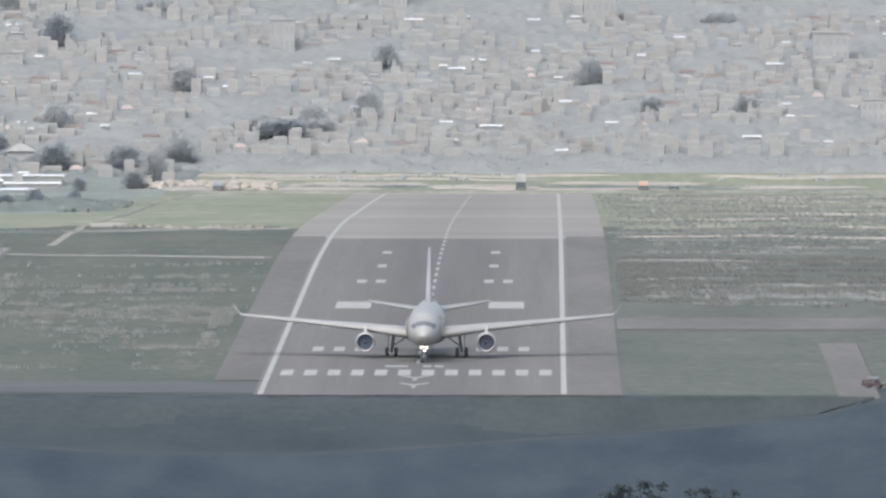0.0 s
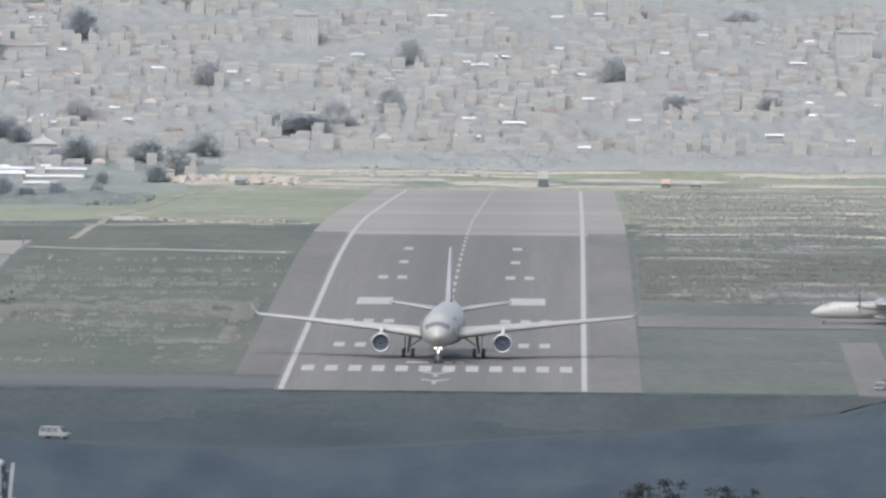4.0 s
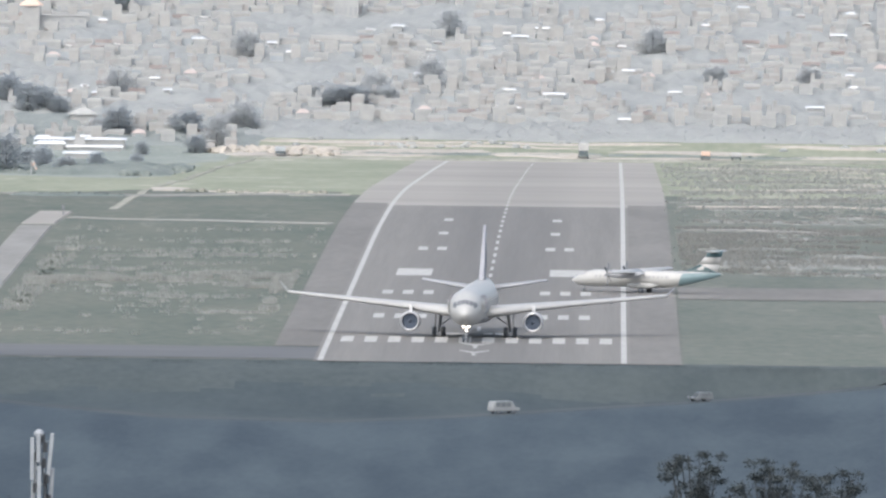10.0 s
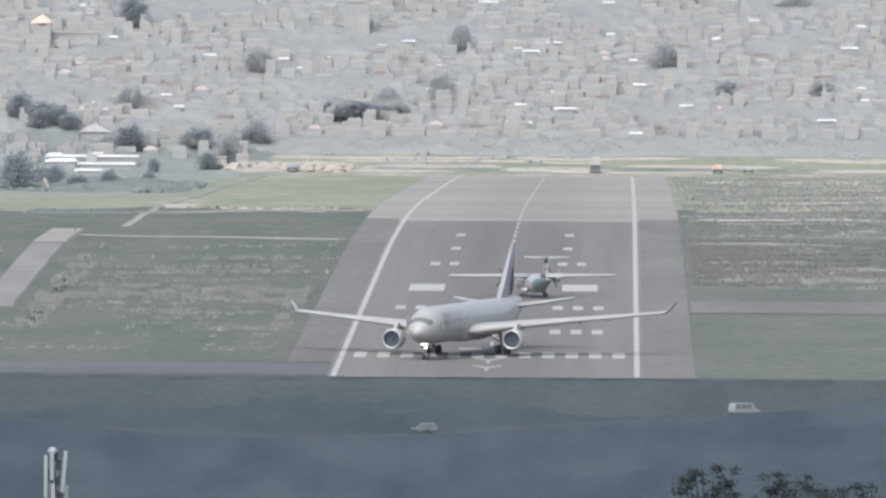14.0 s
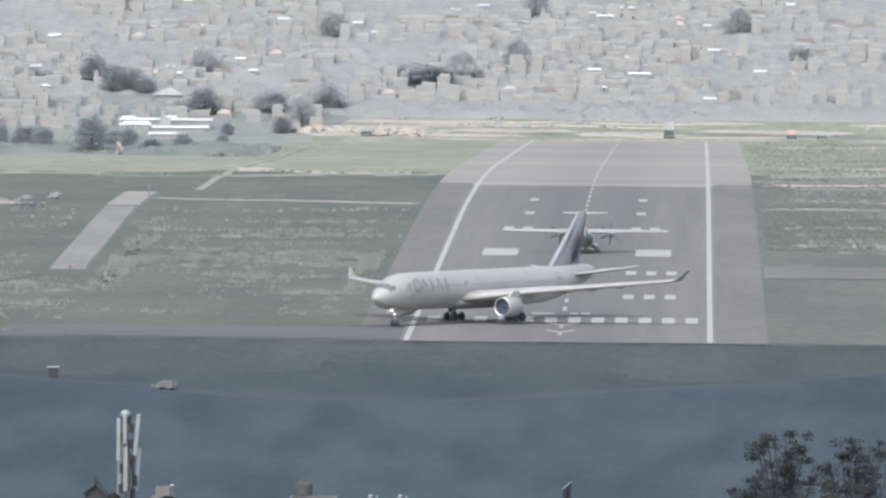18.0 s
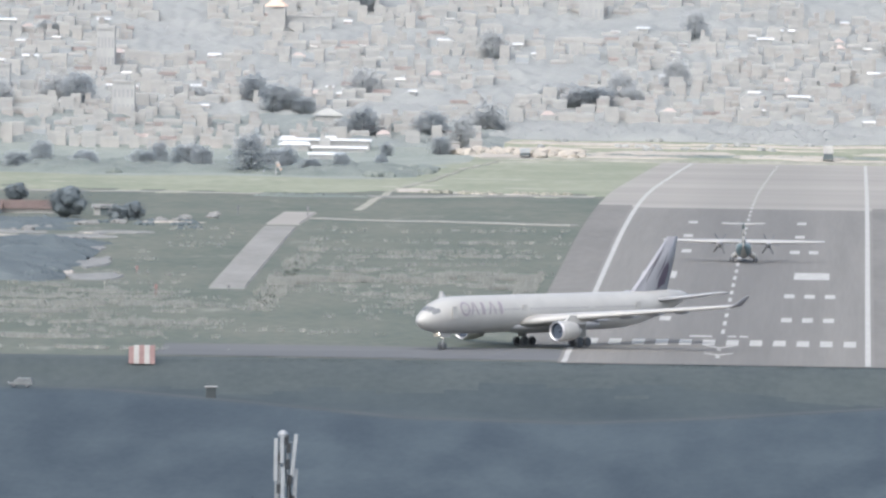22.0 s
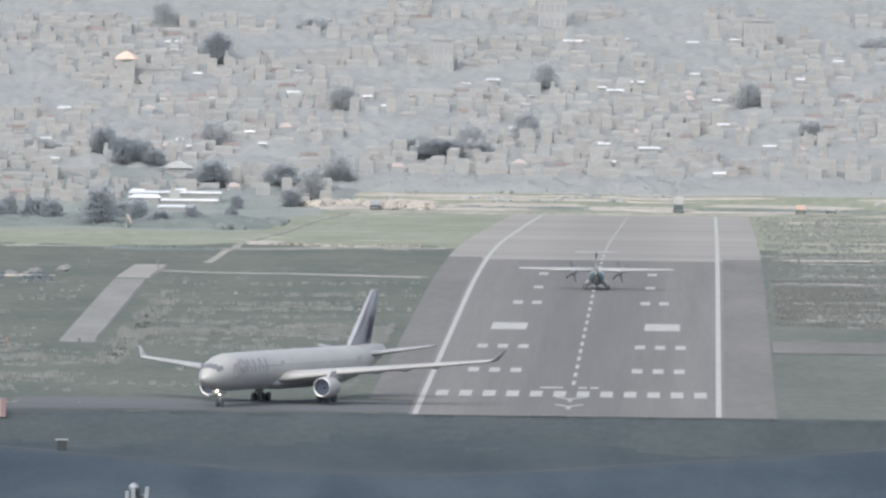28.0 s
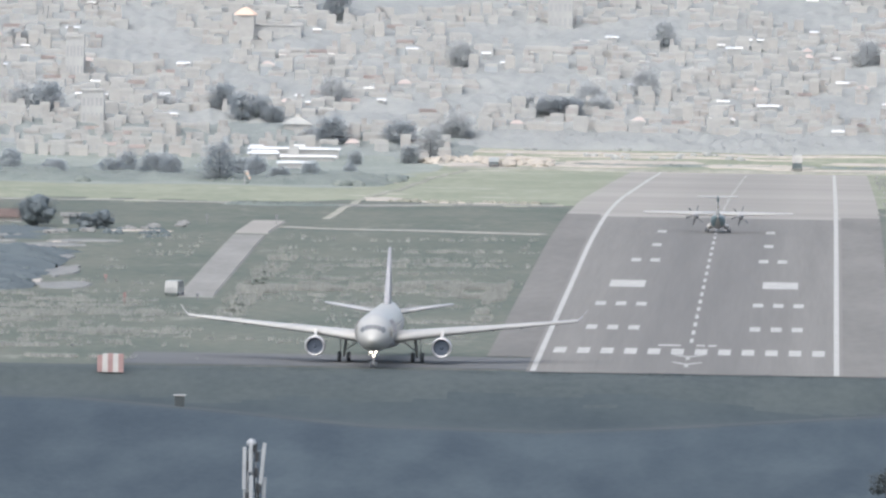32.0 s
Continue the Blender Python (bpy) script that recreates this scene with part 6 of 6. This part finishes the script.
def water_tank(x, y, z, r, h, mat, label, stand=0.0):
    tank = tagged(new("water_tank"), label, "water tank")
    tank.location = (x, y, z)
    bm = bmesh.new()
    lathe(bm, [(stand, r * 0.96), (stand + 0.06, r)] + [(stand + 0.06 + (h - 0.2) * k / 8, r * (1.0 if k % 2 else 0.965)) for k in range(1, 9)] + [(stand + h - 0.05, r * 0.7), (stand + h, r * 0.3)], "Z", sides=20)
    smooth(part("shell", bm, mat, tank))
    bm = bmesh.new()
    lathe(bm, [(stand + h - 0.02, 0.2), (stand + h + 0.08, 0.2)], "Z", sides=12)
    part("cap", bm, mat, tank)
    for k in range(4 if stand else 0):
        bm = bmesh.new()
        a = math.pi / 4 + k * math.pi / 2
        tube(bm, (r * 0.7 * math.cos(a), r * 0.7 * math.sin(a), 0), (r * 0.7 * math.cos(a), r * 0.7 * math.sin(a), stand), 0.04)
        part("leg", bm, M["mast"], tank)
    return tank


def box_tank(x, y, z, w, h, label):
    """A square plastic tank with ribbed sides, a lid and an inlet pipe."""
    tank = tagged(new("water_tank"), label, "water tank")
    tank.location = (x, y, z)
    bm = bmesh.new()
    skin(bm, [ring(bm, [(a, b, h * 0.88 * k / 8) for a, b in ((-r, -r), (r, -r), (r, r), (-r, r))]) for k in range(9) for r in (w / 2 * (1.0 if k % 2 else 0.96),)])
    part("shell", bm, M["tank"], tank)
    bm = bmesh.new()
    box(bm, -w * 0.3, w * 0.3, -w * 0.3, w * 0.3, h * 0.88, h * 0.95, 0.02)
    part("lid", bm, M["tank"], tank)
    bm = bmesh.new()
    tube(bm, (w * 0.36, -w * 0.3, h * 0.5), (w * 0.36, -w * 0.3, h * 1.02), 0.025, sides=6)
    part("inlet_pipe", bm, M["mast"], tank)
    return tank


roof_house(-36.0, 750, 5.0, 5, 62.42, M["near_wall"], "pale house under a dark brown overhanging tin roof", eave=M["eave"])
roof_house(-23.85, 752, 3.3, 5, 61.93, M["near_dark"], "grey house with a white balustrade round its roof", rail=True)
stair = tagged(new("stair_tower"), "narrow grey stair tower with a lopsided gable", "tower")
stair.location = (-26.4, 748, 55.8)
bm = bmesh.new()
skin(bm, [ring(bm, [(-0.52, y, -12.5), (0.80, y, -12.5), (0.80, y, 6.95), (-0.06, y, 7.88), (-0.52, y, 7.52)]) for y in (-1, 1)])
part("wall_box", bm, M["near_dark"], stair)
for a, b in (((-0.62, 7.44), (-0.06, 7.9)), ((-0.06, 7.9), (0.92, 6.84))):
    bm = bmesh.new()
    skin(bm, [ring(bm, [(a[0], y, a[1]), (b[0], y, b[1]), (b[0], y, b[1] + 0.1), (a[0], y, a[1] + 0.1)]) for y in (-1.15, 1.15)])
    part("roof_slope", bm, M["near_dark"], stair)
bm = bmesh.new()
lathe(bm, [(7.9, 0.05), (8.05, 0.09), (8.2, 0.03), (8.3, 0.01)], "Z", (-0.06, -0.9, 0), 10)
part("finial", bm, M["near_dark"], stair)
roof_house(-29.9, 735, 2.4, 3, 62.3, M["near_wall"], "small pale roof room with a tank on top")
roof_house(-34.0, 715, 5.5, 5, 62.4, M["near_dark"], "dark flat roof with tanks and a solar heater")
roof_house(-24.85, 890, 3.0, 6, 55.05, M["mid_pink"], "pale plastered house behind the mast")
roof_house(-28.0, 891, 0.75, 2, 55.95, M["mid_pink"], "narrow pale roof room behind the mast")
roof_house(-23.7, 1050, 2.9, 6, 47.62, M["mid_pink"], "pinkish house with a dark tank on its roof")
roof_house(-20.0, 1040, 3.0, 6, 46.2, M["mid_wall"], "pale grey town house")
roof_house(-30.0, 1010, 4.0, 6, 47.6, M["mid_wall"], "pale grey town house")
roof_house(-17.6, 900, 3.2, 5, 53.4, M["mid_dark"], "low grey town house")
roof_house(-16.0, 950, 4.0, 6, 50.75, M["mid_pink"], "haze-toned pink town house")
roof_house(-12.0, 870, 3.6, 5, 54.6, M["mid_wall"], "pale plastered town house with flat roof")
roof_house(-5.6, 760, 3.6, 5, 61.3, M["near_wall"], "pale house with blue tanks on its roof")
roof_house(-1.8, 780, 3.0, 5, 60.2, M["near_dark"], "grey plastered town house with flat roof")
roof_house(-40.6, 820, 5.0, 5, 57.6, M["near_wall"], "pale grey town house")
roof_house(-46.5, 800, 5.0, 5, 58.6, M["near_dark"], "grey town house among trees")
water_tank(-35.55, 716, 62.58, 0.40, 1.0, M["tank"], "black ribbed plastic water tank on a roof", 0.35)
water_tank(-34.65, 716, 62.58, 0.40, 1.0, M["tank"], "black ribbed plastic water tank on a roof", 0.35)
water_tank(-29.8, 732, 62.5, 0.62, 0.85, M["tank"], "wide black water tank on a roof room")
box_tank(-24.46, 748.9, 62.08, 0.72, 0.85, "square black water tank beside the mast")
box_tank(-23.37, 751.0, 62.1, 0.78, 1.0, "square black water tank behind the balustrade")
water_tank(-24.25, 1049, 47.8, 0.55, 0.9, M["mid_dark"], "dark water tank on a pinkish house", 0.7)
water_tank(-7.2, 760, 61.5, 0.6, 0.6, M["tank"], "low black water tank on a roof")
water_tank(-3.6, 778, 60.0, 0.6, 0.9, M["blue"], "bright blue water tank on a roof")
water_tank(-4.9, 760, 61.45, 0.4, 0.5, M["blue"], "bright blue water tank on a roof")
water_tank(-38.75, 747, 61.9, 0.42, 1.25, M["blue"], "bright blue water tank behind the brown roof")
water_tank(-32.3, 742, 61.0, 0.4, 1.0, M["tank"], "black water tank on a stand", 0.3)

heater = tagged(new("solar_heater"), "white cylinder of a solar water heater on a roof", "water heater")
heater.location = (-33.1, 713.2, 62.58)
bm = bmesh.new()
lathe(bm, [(-0.75, 0.12), (-0.72, 0.2), (0.72, 0.2), (0.75, 0.12)], "X", (0, 0, 0.55), 18)
smooth(part("cylinder", bm, M["antenna"], heater))
for x in (-0.6, 0.6):
    bm = bmesh.new()
    tube(bm, (x, 0, 0), (x, 0, 0.4), 0.03)
    part("leg", bm, M["mast"], heater)
bm = bmesh.new()
box(bm, -0.7, 0.7, -0.8, -0.02, 0.05, 0.12)
part("collector", bm, M["glass"], heater)

dish = tagged(new("satellite_dish"), "dark satellite dish on a stair tower", "satellite dish")
dish.location = (-25.65, 746.5, 62.2)
bm = bmesh.new()
lathe(bm, [(-0.18, 0.02), (-0.12, 0.15), (-0.05, 0.27), (0.0, 0.31)], "Y", (0, 0, 0.9), 20, False)
bmesh.ops.solidify(bm, geom=bm.faces[:], thickness=0.03)
part("reflector", bm, M["tank"], dish)
bm = bmesh.new()
tube(bm, (0, 0, 0), (0, 0, 0.9), 0.05)
part("pole", bm, M["mast"], dish)


def antenna_mast(x, y, z, scale, label):
    mast = tagged(new("antenna_mast"), label, "antenna mast")
    mast.location = (x, y, z)
    s = scale
    for dx, dy in ((-0.22, -0.15), (0.22, -0.15), (0, 0.25)):
        bm = bmesh.new()
        tube(bm, (dx * s * 1.3, dy * s, 0), (dx * s * 0.6, dy * s * 0.6, 4.0 * s), 0.045 * s, 0.04 * s, 8)
        part("mast_leg", bm, M["mast"], mast)
    for k in range(9):
        bm = bmesh.new()
        zz = (0.4 + k * 0.42) * s
        tube(bm, (-0.24 * s, -0.14 * s, zz), (0.24 * s, -0.14 * s, zz + (0.3 if k % 2 else -0.3) * s), 0.022 * s, sides=6)
        part("lattice_bar", bm, M["mast"], mast)
    for dx, dy, z0, h, tilt in ((-0.34, -0.2, 2.05, 1.9, 0), (-0.06, -0.35, 2.85, 1.2, 0), (0.38, -0.1, 2.25, 1.9, 5), (-0.02, -0.4, 0.7, 2.0, 0), (-0.30, 0.1, 0.5, 1.5, 0), (0.46, 0.1, 0.7, 1.9, 3)):
        bm = bmesh.new()
        box(bm, -0.088 * s, 0.088 * s, -0.06 * s, 0.06 * s, 0, h * s, 0.03 * s)
        panel = part("antenna_panel", bm, M["antenna"], mast)
        panel.location, panel.rotation_euler = (dx * s, dy * s, z0 * s), (0, radians(tilt), 0)
        bm = bmesh.new()
        tube(bm, (0, 0.05 * s, h * 0.8 * s), (-dx * 0.7 * s, (0.05 - dy * 0.7) * s, h * 0.8 * s), 0.025 * s, sides=6)
        part("bracket", bm, M["mast"], panel)
    for dx, z0 in ((0.18, 2.6), (0.3, 1.9), (0.22, 3.3), (0.4, 1.0), (-0.2, 1.5), (-0.24, 2.9), (0.12, 3.7), (0.32, 0.4), (-0.22, 0.6)):
        bm = bmesh.new()
        box(bm, dx * s - 0.1 * s, dx * s + 0.1 * s, -0.2 * s, 0.05 * s, z0 * s, (z0 + 0.42) * s, 0.02 * s)
        part("radio_unit", bm, M["near_dark"], mast)
    for k in range(3):
        bm = bmesh.new()
        a = Vector((0.1 + 0.1 * k, -0.25, 2.9 - 0.5 * k)) * s
        for i in range(6):
            b = a + Vector((0.05 * math.sin(i + k), 0, -0.36)) * s
            tube(bm, a, b, 0.02 * s, sides=5)
            a = b
        part("cable", bm, M["tank"], mast)
    bm = bmesh.new()
    lathe(bm, [(4.0 * s, 0.2 * s), (4.12 * s, 0.24 * s), (4.24 * s, 0.18 * s), (4.32 * s, 0.05 * s)], "Z", (-0.05 * s, -0.1 * s, 0), 16)
    smooth(part("dome", bm, M["antenna"], mast, "white radio dome"))
    return mast


antenna_mast(-25.25, 751, 62.55, 1.0, "steel mast hung with white antenna panels on a roof")
antenna_mast(-17.2, 899, 53.6, 0.55, "small mast with white antenna panels on a roof")
antenna_mast(-16.5, 949, 50.95, 0.6, "small mast with white antenna panels on a roof")
for x, y, z, h in ((-23.2, 751, 62.4, 1.0), (-29.9, 734, 62.1, 0.9), (-38.4, 716, 62.0, 1.4), (-0.9, 779, 60.4, 0.9)):
    lamp = tagged(new("roof_pole"), "thin pole with a small pale knob on a roof", "pole")
    lamp.location = (x, y, z)
    bm = bmesh.new()
    tube(bm, (0, 0, 0), (0, 0, h), 0.03)
    part("pole", bm, M["mast"], lamp)
    bm = bmesh.new()
    lathe(bm, [(h, 0.03), (h + 0.05, 0.1), (h + 0.14, 0.1), (h + 0.2, 0.03)], "Z", sides=12)
    smooth(part("knob", bm, M["antenna"], lamp))

rnd = random.Random(12)
for k in range(26):
    y = rnd.uniform(880, 1150)
    x = -46 + (k + rnd.uniform(-0.4, 0.4)) * 48 / 26
    drop = rnd.uniform(0.0504, 0.0526)
    roof_house(x * y / 900, y, rnd.uniform(2.2, 4.2), 5, EYE[2] - drop * y, rnd.choice((M["mid_wall"], M["mid_pink"], M["mid_wall"], M["mid_dark"])), "town house with a flat parapet roof")
def near_tree_kind(seed, label, height, wide, deep, stems, full):
    """Forked stems, each carrying flat ragged clumps of small leaves with gaps between them."""
    rnd = random.Random(seed)
    top = tagged(new("near_tree"), label, "tree")
    fork = Vector((0.1, 0, height - deep * 2.9))
    bm = bmesh.new()
    tube(bm, (0, 0, -3), fork, 0.2, 0.12, 9)
    trunk = part("trunk", bm, M["dark_bark"], top)
    leaves = bmesh.new()
    for k in range(stems):
        a, r = k * 2.4 + rnd.uniform(-0.3, 0.3), wide * (0.12 + 0.86 * rnd.random() ** 0.7)
        tip = Vector((r * math.cos(a), r * math.sin(a), height - 0.12 - deep * 1.3 * (r / wide) ** 2 * rnd.uniform(0.3, 1.0)))
        knee = fork.lerp(tip, 0.45) + Vector((0.16 * tip.x, 0.16 * tip.y, rnd.uniform(-0.25, 0.1)))
        bm = bmesh.new()
        tube(bm, fork, knee, 0.06, 0.04, 6)
        tube(bm, knee, tip, 0.04, 0.012, 6)
        for side in range(3):
            q = knee.lerp(tip, rnd.uniform(0.1, 0.8))
            tube(bm, q, q + Vector((rnd.uniform(-0.5, 0.5), rnd.uniform(-0.5, 0.5), rnd.uniform(0.1, 0.4))), 0.018, 0.007, 5)
        part("limb", bm, M["dark_bark"], trunk)
        for c in range(5):
            mid = knee.lerp(tip, (-0.35, 0.12, 0.5, 0.8, 1.0)[c]) + Vector((rnd.gauss(0, 0.32), rnd.gauss(0, 0.32), rnd.gauss(0, 0.16) - 0.05))
            size = rnd.uniform(0.11, 0.24)
            for n in range(int(full * size)):
                p = mid + Vector((rnd.gauss(0, size), rnd.gauss(0, size), rnd.gauss(0, size * 0.5)))
                b = rnd.uniform(0, math.tau)
                u = Vector((math.cos(b), math.sin(b), rnd.uniform(-0.8, 0.8))) * rnd.uniform(0.045, 0.085)
                v = Vector((-math.sin(b), math.cos(b), rnd.uniform(-0.9, 0.9))) * rnd.uniform(0.028, 0.05)
                leaves.faces.new([leaves.verts.new(q) for q in (p - u, p - v, p + u, p + v)])
    part("crown", leaves, M["leaf"], top)
    return top


open_tree = near_tree_kind(51, "tall dark tree with an open ragged crown", 15.5, 1.75, 1.5, 14, 480)
open_tree.matrix_world = pose(3.75, 752, 50.75)
for x, y, z, r in ((7.2, 754, 65.85, 140), (3.0, 757, 64.0, 250), (5.7, 749, 64.1, 80), (10.1, 758, 65.2, 30), (8.3, 750, 64.0, 200), (4.4, 750, 63.3, 20), (-12.5, 905, 53.0, 60), (-10.2, 903, 52.6, 160)):
    copy_thing(open_tree, pose(x, y, z - 15.5, 0, 0, r))
dense_tree = near_tree_kind(57, "dark round-crowned tree beside the rooftops", 15.5, 1.15, 1.1, 16, 900)
dense_tree.matrix_world = pose(-43.3, 746, 49.3)
for x, y, z, r in ((-42.1, 744, 64.0, 200), (-40.5, 745, 63.3, 100), (-47.4, 746, 64.9, 60), (-43.9, 747, 63.6, 310)):
    copy_thing(dense_tree, pose(x, y, z - 15.5, 0, 0, r))

# flag on a pole among the roofs
flag = tagged(new("flag"), "faded blue flag hanging from a pole", "flag")
flag.location = (-5.45, 742, 58.55)
bm = bmesh.new()
tube(bm, (0, 0, -14.2), (0, 0, 5.9), 0.05, 0.02)
part("pole", bm, M["near_dark"], flag)
bm = bmesh.new()
for k in range(6):
    x0, x1 = -0.02 - k * 0.055, -0.02 - (k + 1) * 0.055
    y0, y1 = 0.05 * math.sin(k * 1.3), 0.05 * math.sin((k + 1) * 1.3)
    bm.faces.new(ring(bm, [(x0, y0, 4.3 - k * 0.02), (x1, y1, 4.28 - k * 0.02), (x1, y1, 5.62 - k * 0.06), (x0, y0, 5.7 - k * 0.06)]))
bmesh.ops.solidify(bm, geom=bm.faces[:], thickness=0.02)
part("cloth", bm, M["flag_blue"], flag)
bm = bmesh.new()
tube(bm, (-0.34, 0, 5.42), (0.02, 0, 5.75), 0.03, 0.03, 6)
part("top_edge", bm, M["antenna"], flag, "white upper edge of the cloth")


# ---- vehicles ----
def vehicle(name, kind, paint, label, l, w, h, bonnet, glass_from):
    """Nose towards -y, standing on its wheels at the origin."""
    car = tagged(new(name), label, kind)
    bm = bmesh.new()
    low, top = h * 0.52, h
    side = [(-l / 2, 0.35), (-l / 2, low * 0.86), (-l / 2 + bonnet, low), (-l / 2 + bonnet + (0.5 if bonnet else 0.25), top), (l / 2 - 0.25, top), (l / 2, low), (l / 2, 0.35)]
    skin(bm, [ring(bm, [(x, y, z) for y, z in side]) for x in (-w / 2, w / 2)])
    bmesh.ops.bevel(bm, geom=bm.edges[:], offset=0.07, segments=2, affect="EDGES")
    hull = part("body", bm, paint, car)
    for sx in (-1, 1):
        n = 3 if l < 4.6 else 4
        y0 = -l / 2 + bonnet + glass_from
        step = (l / 2 - 0.3 - y0) / n
        for k in range(n):
            bm = bmesh.new()
            box(bm, sx * (w / 2) - 0.02, sx * (w / 2) + 0.02, y0 + k * step + 0.06, y0 + (k + 1) * step - 0.06, low + 0.06, top - 0.16)
            part("side_window", bm, M["far_pane"], hull)
        for y in (-l / 2 + 0.85, l / 2 - 0.85):
            drum("wheel", car, sx * (w / 2 - 0.12), y, 0.33, 0.33, 0.22)
        bm = bmesh.new()
        box(bm, sx * (w / 2 - 0.3) - 0.13, sx * (w / 2 - 0.3) + 0.13, -l / 2 - 0.02, -l / 2 + 0.05, 0.6, 0.78)
        part("headlight", bm, M["metal"], hull)
    bm = bmesh.new()
    bm.faces.new(ring(bm, [(-w / 2 + 0.12, -l / 2 + bonnet + 0.0, low + 0.06), (w / 2 - 0.12, -l / 2 + bonnet + 0.0, low + 0.06), (w / 2 - 0.18, -l / 2 + bonnet + 0.34, top - 0.16), (-w / 2 + 0.18, -l / 2 + bonnet + 0.34, top - 0.16)]))
    bmesh.ops.solidify(bm, geom=bm.faces[:], thickness=-0.05)
    part("windscreen", bm, M["far_pane"], hull)
    return car


van = vehicle("minibus", "van", M["van"], "white boxy minibus driving along the perimeter road", 4.5, 1.8, 1.75, 0.75, 0.75)
suv = vehicle("car", "car", M["suv"], "silver hatchback driving along the perimeter road", 3.6, 1.6, 1.35, 0.8, 0.7)
parked = vehicle("car", "car", M["maroon_car"], "small dark red car standing on the access road", 3.4, 1.6, 1.25, 0.7, 0.6)
parked.matrix_world = pose(48.2, 2526, 0.36, 0, 0, 70)
bus = vehicle("bus", "bus", M["van"], "white bus crossing the grass beyond the taxiway", 5.7, 2.2, 2.35, 0.2, 0.5)


# ---- what moves ----
def drive(thing, stops, lift):
    """Along (t, x, y) points, nose ahead."""
    rows = []
    for i, (t, x, y) in enumerate(stops):
        a, b = stops[max(0, i - 1)], stops[min(len(stops) - 1, i + 1)]
        rows.append((t, pose(x, y, ground_z(x, y) + lift, 0, 0, math.degrees(math.atan2(b[2] - a[2], b[1] - a[1])) + 90)))
    walk(thing, rows)


def motions():
    walk(liner, [(t, pose(x, y, ground_z(x, y) + 0.1, 0, -0.033 * turn, math.degrees(math.atan2(-x, y)) - turn)) for t, x, y, turn in (
        (0, -19.4, 2655, 0.9), (3, -19.7, 2641, 1.9), (6, -20.2, 2625, 2), (9, -20.7, 2610, 2.4), (11, -21.3, 2602, 4.3), (12, -21.8, 2598, 6.8),
        (13, -22.6, 2596, 10.2), (16, -27.4, 2589, 24.5), (17, -29.6, 2585, 28.8), (19, -35.5, 2577, 35.4), (21, -42.5, 2570, 40.2), (23, -49.1, 2563, 40.6),
        (24.5, -53.7, 2558, 38.7), (28, -61.9, 2547, 25.7), (30, -64.4, 2541, 16.5), (31, -65.6, 2537, 9.4), (32, -66.2, 2533, 2.4))])
    walk(prop_plane, [(t, pose(x, y, ground_z(x, y) + 0.1, 0, 0, -90 - turn)) for t, x, y, turn in (
        (0, 83, 2796, 0), (3, 59.6, 2796, 0), (6, 37.4, 2796, 0), (7.5, 24.9, 2796, 2), (9, 13.2, 2798, 8), (11, -1.4, 2804, 38), (12, -7, 2813, 55),
        (13, -12, 2828, 70), (16, -17.8, 2862, 88), (17, -18.5, 2874, 90), (19, -19.4, 2900, 90), (21, -19.5, 2933.5, 90), (23, -19.7, 2974, 90),
        (24.5, -19.8, 3009, 90), (28, -20.1, 3083.5, 90), (30, -20.1, 3133, 90), (32, -20.2, 3184, 90))])
    for ob in prop_plane.children:
        if ob.name.startswith("propeller"):
            place = ob.location.copy()
            walk(ob, [(k * 0.25, Matrix.Translation(place) @ Matrix.Rotation(radians(77 * k), 4, "Y")) for k in range(129)])
    drive(van, [(t, x, between(x, ROAD_Y)) for t, x in ((0, -115), (3, -85), (6, -54.2), (7.5, -38.9), (9, -24.5), (11, -6.6), (12, 2.1), (13, 10.3), (16, 31.0))] + [(17.5, 40, 2503), (20, 47, 2530), (26, 47, 2640), (32, 47, 2700)], 0.08)
    drive(suv, [(0, 48.4, 2540), (4, 46, 2518)] + [(t, x, between(x, ROAD_Y)) for t, x in ((6, 40.8), (7.5, 33.3), (9, 22), (11, 3.7), (12, -6.6), (13, -17.4), (16, -52.9), (17, -65.1), (19, -88.8), (21, -111), (26, -165), (32, -230))], 0.08)
    drive(bus, [(0, -200, 2772), (20, -172, 2772), (26, -136, 2774), (28, -124, 2776), (29, -118.4, 2778), (29.5, -115.6, 2781), (30, -113.1, 2785), (30.5, -110.8, 2788), (31, -108.6, 2789.5), (31.5, -107.6, 2790.5), (32, -107.2, 2793)], 0.2)


motions()
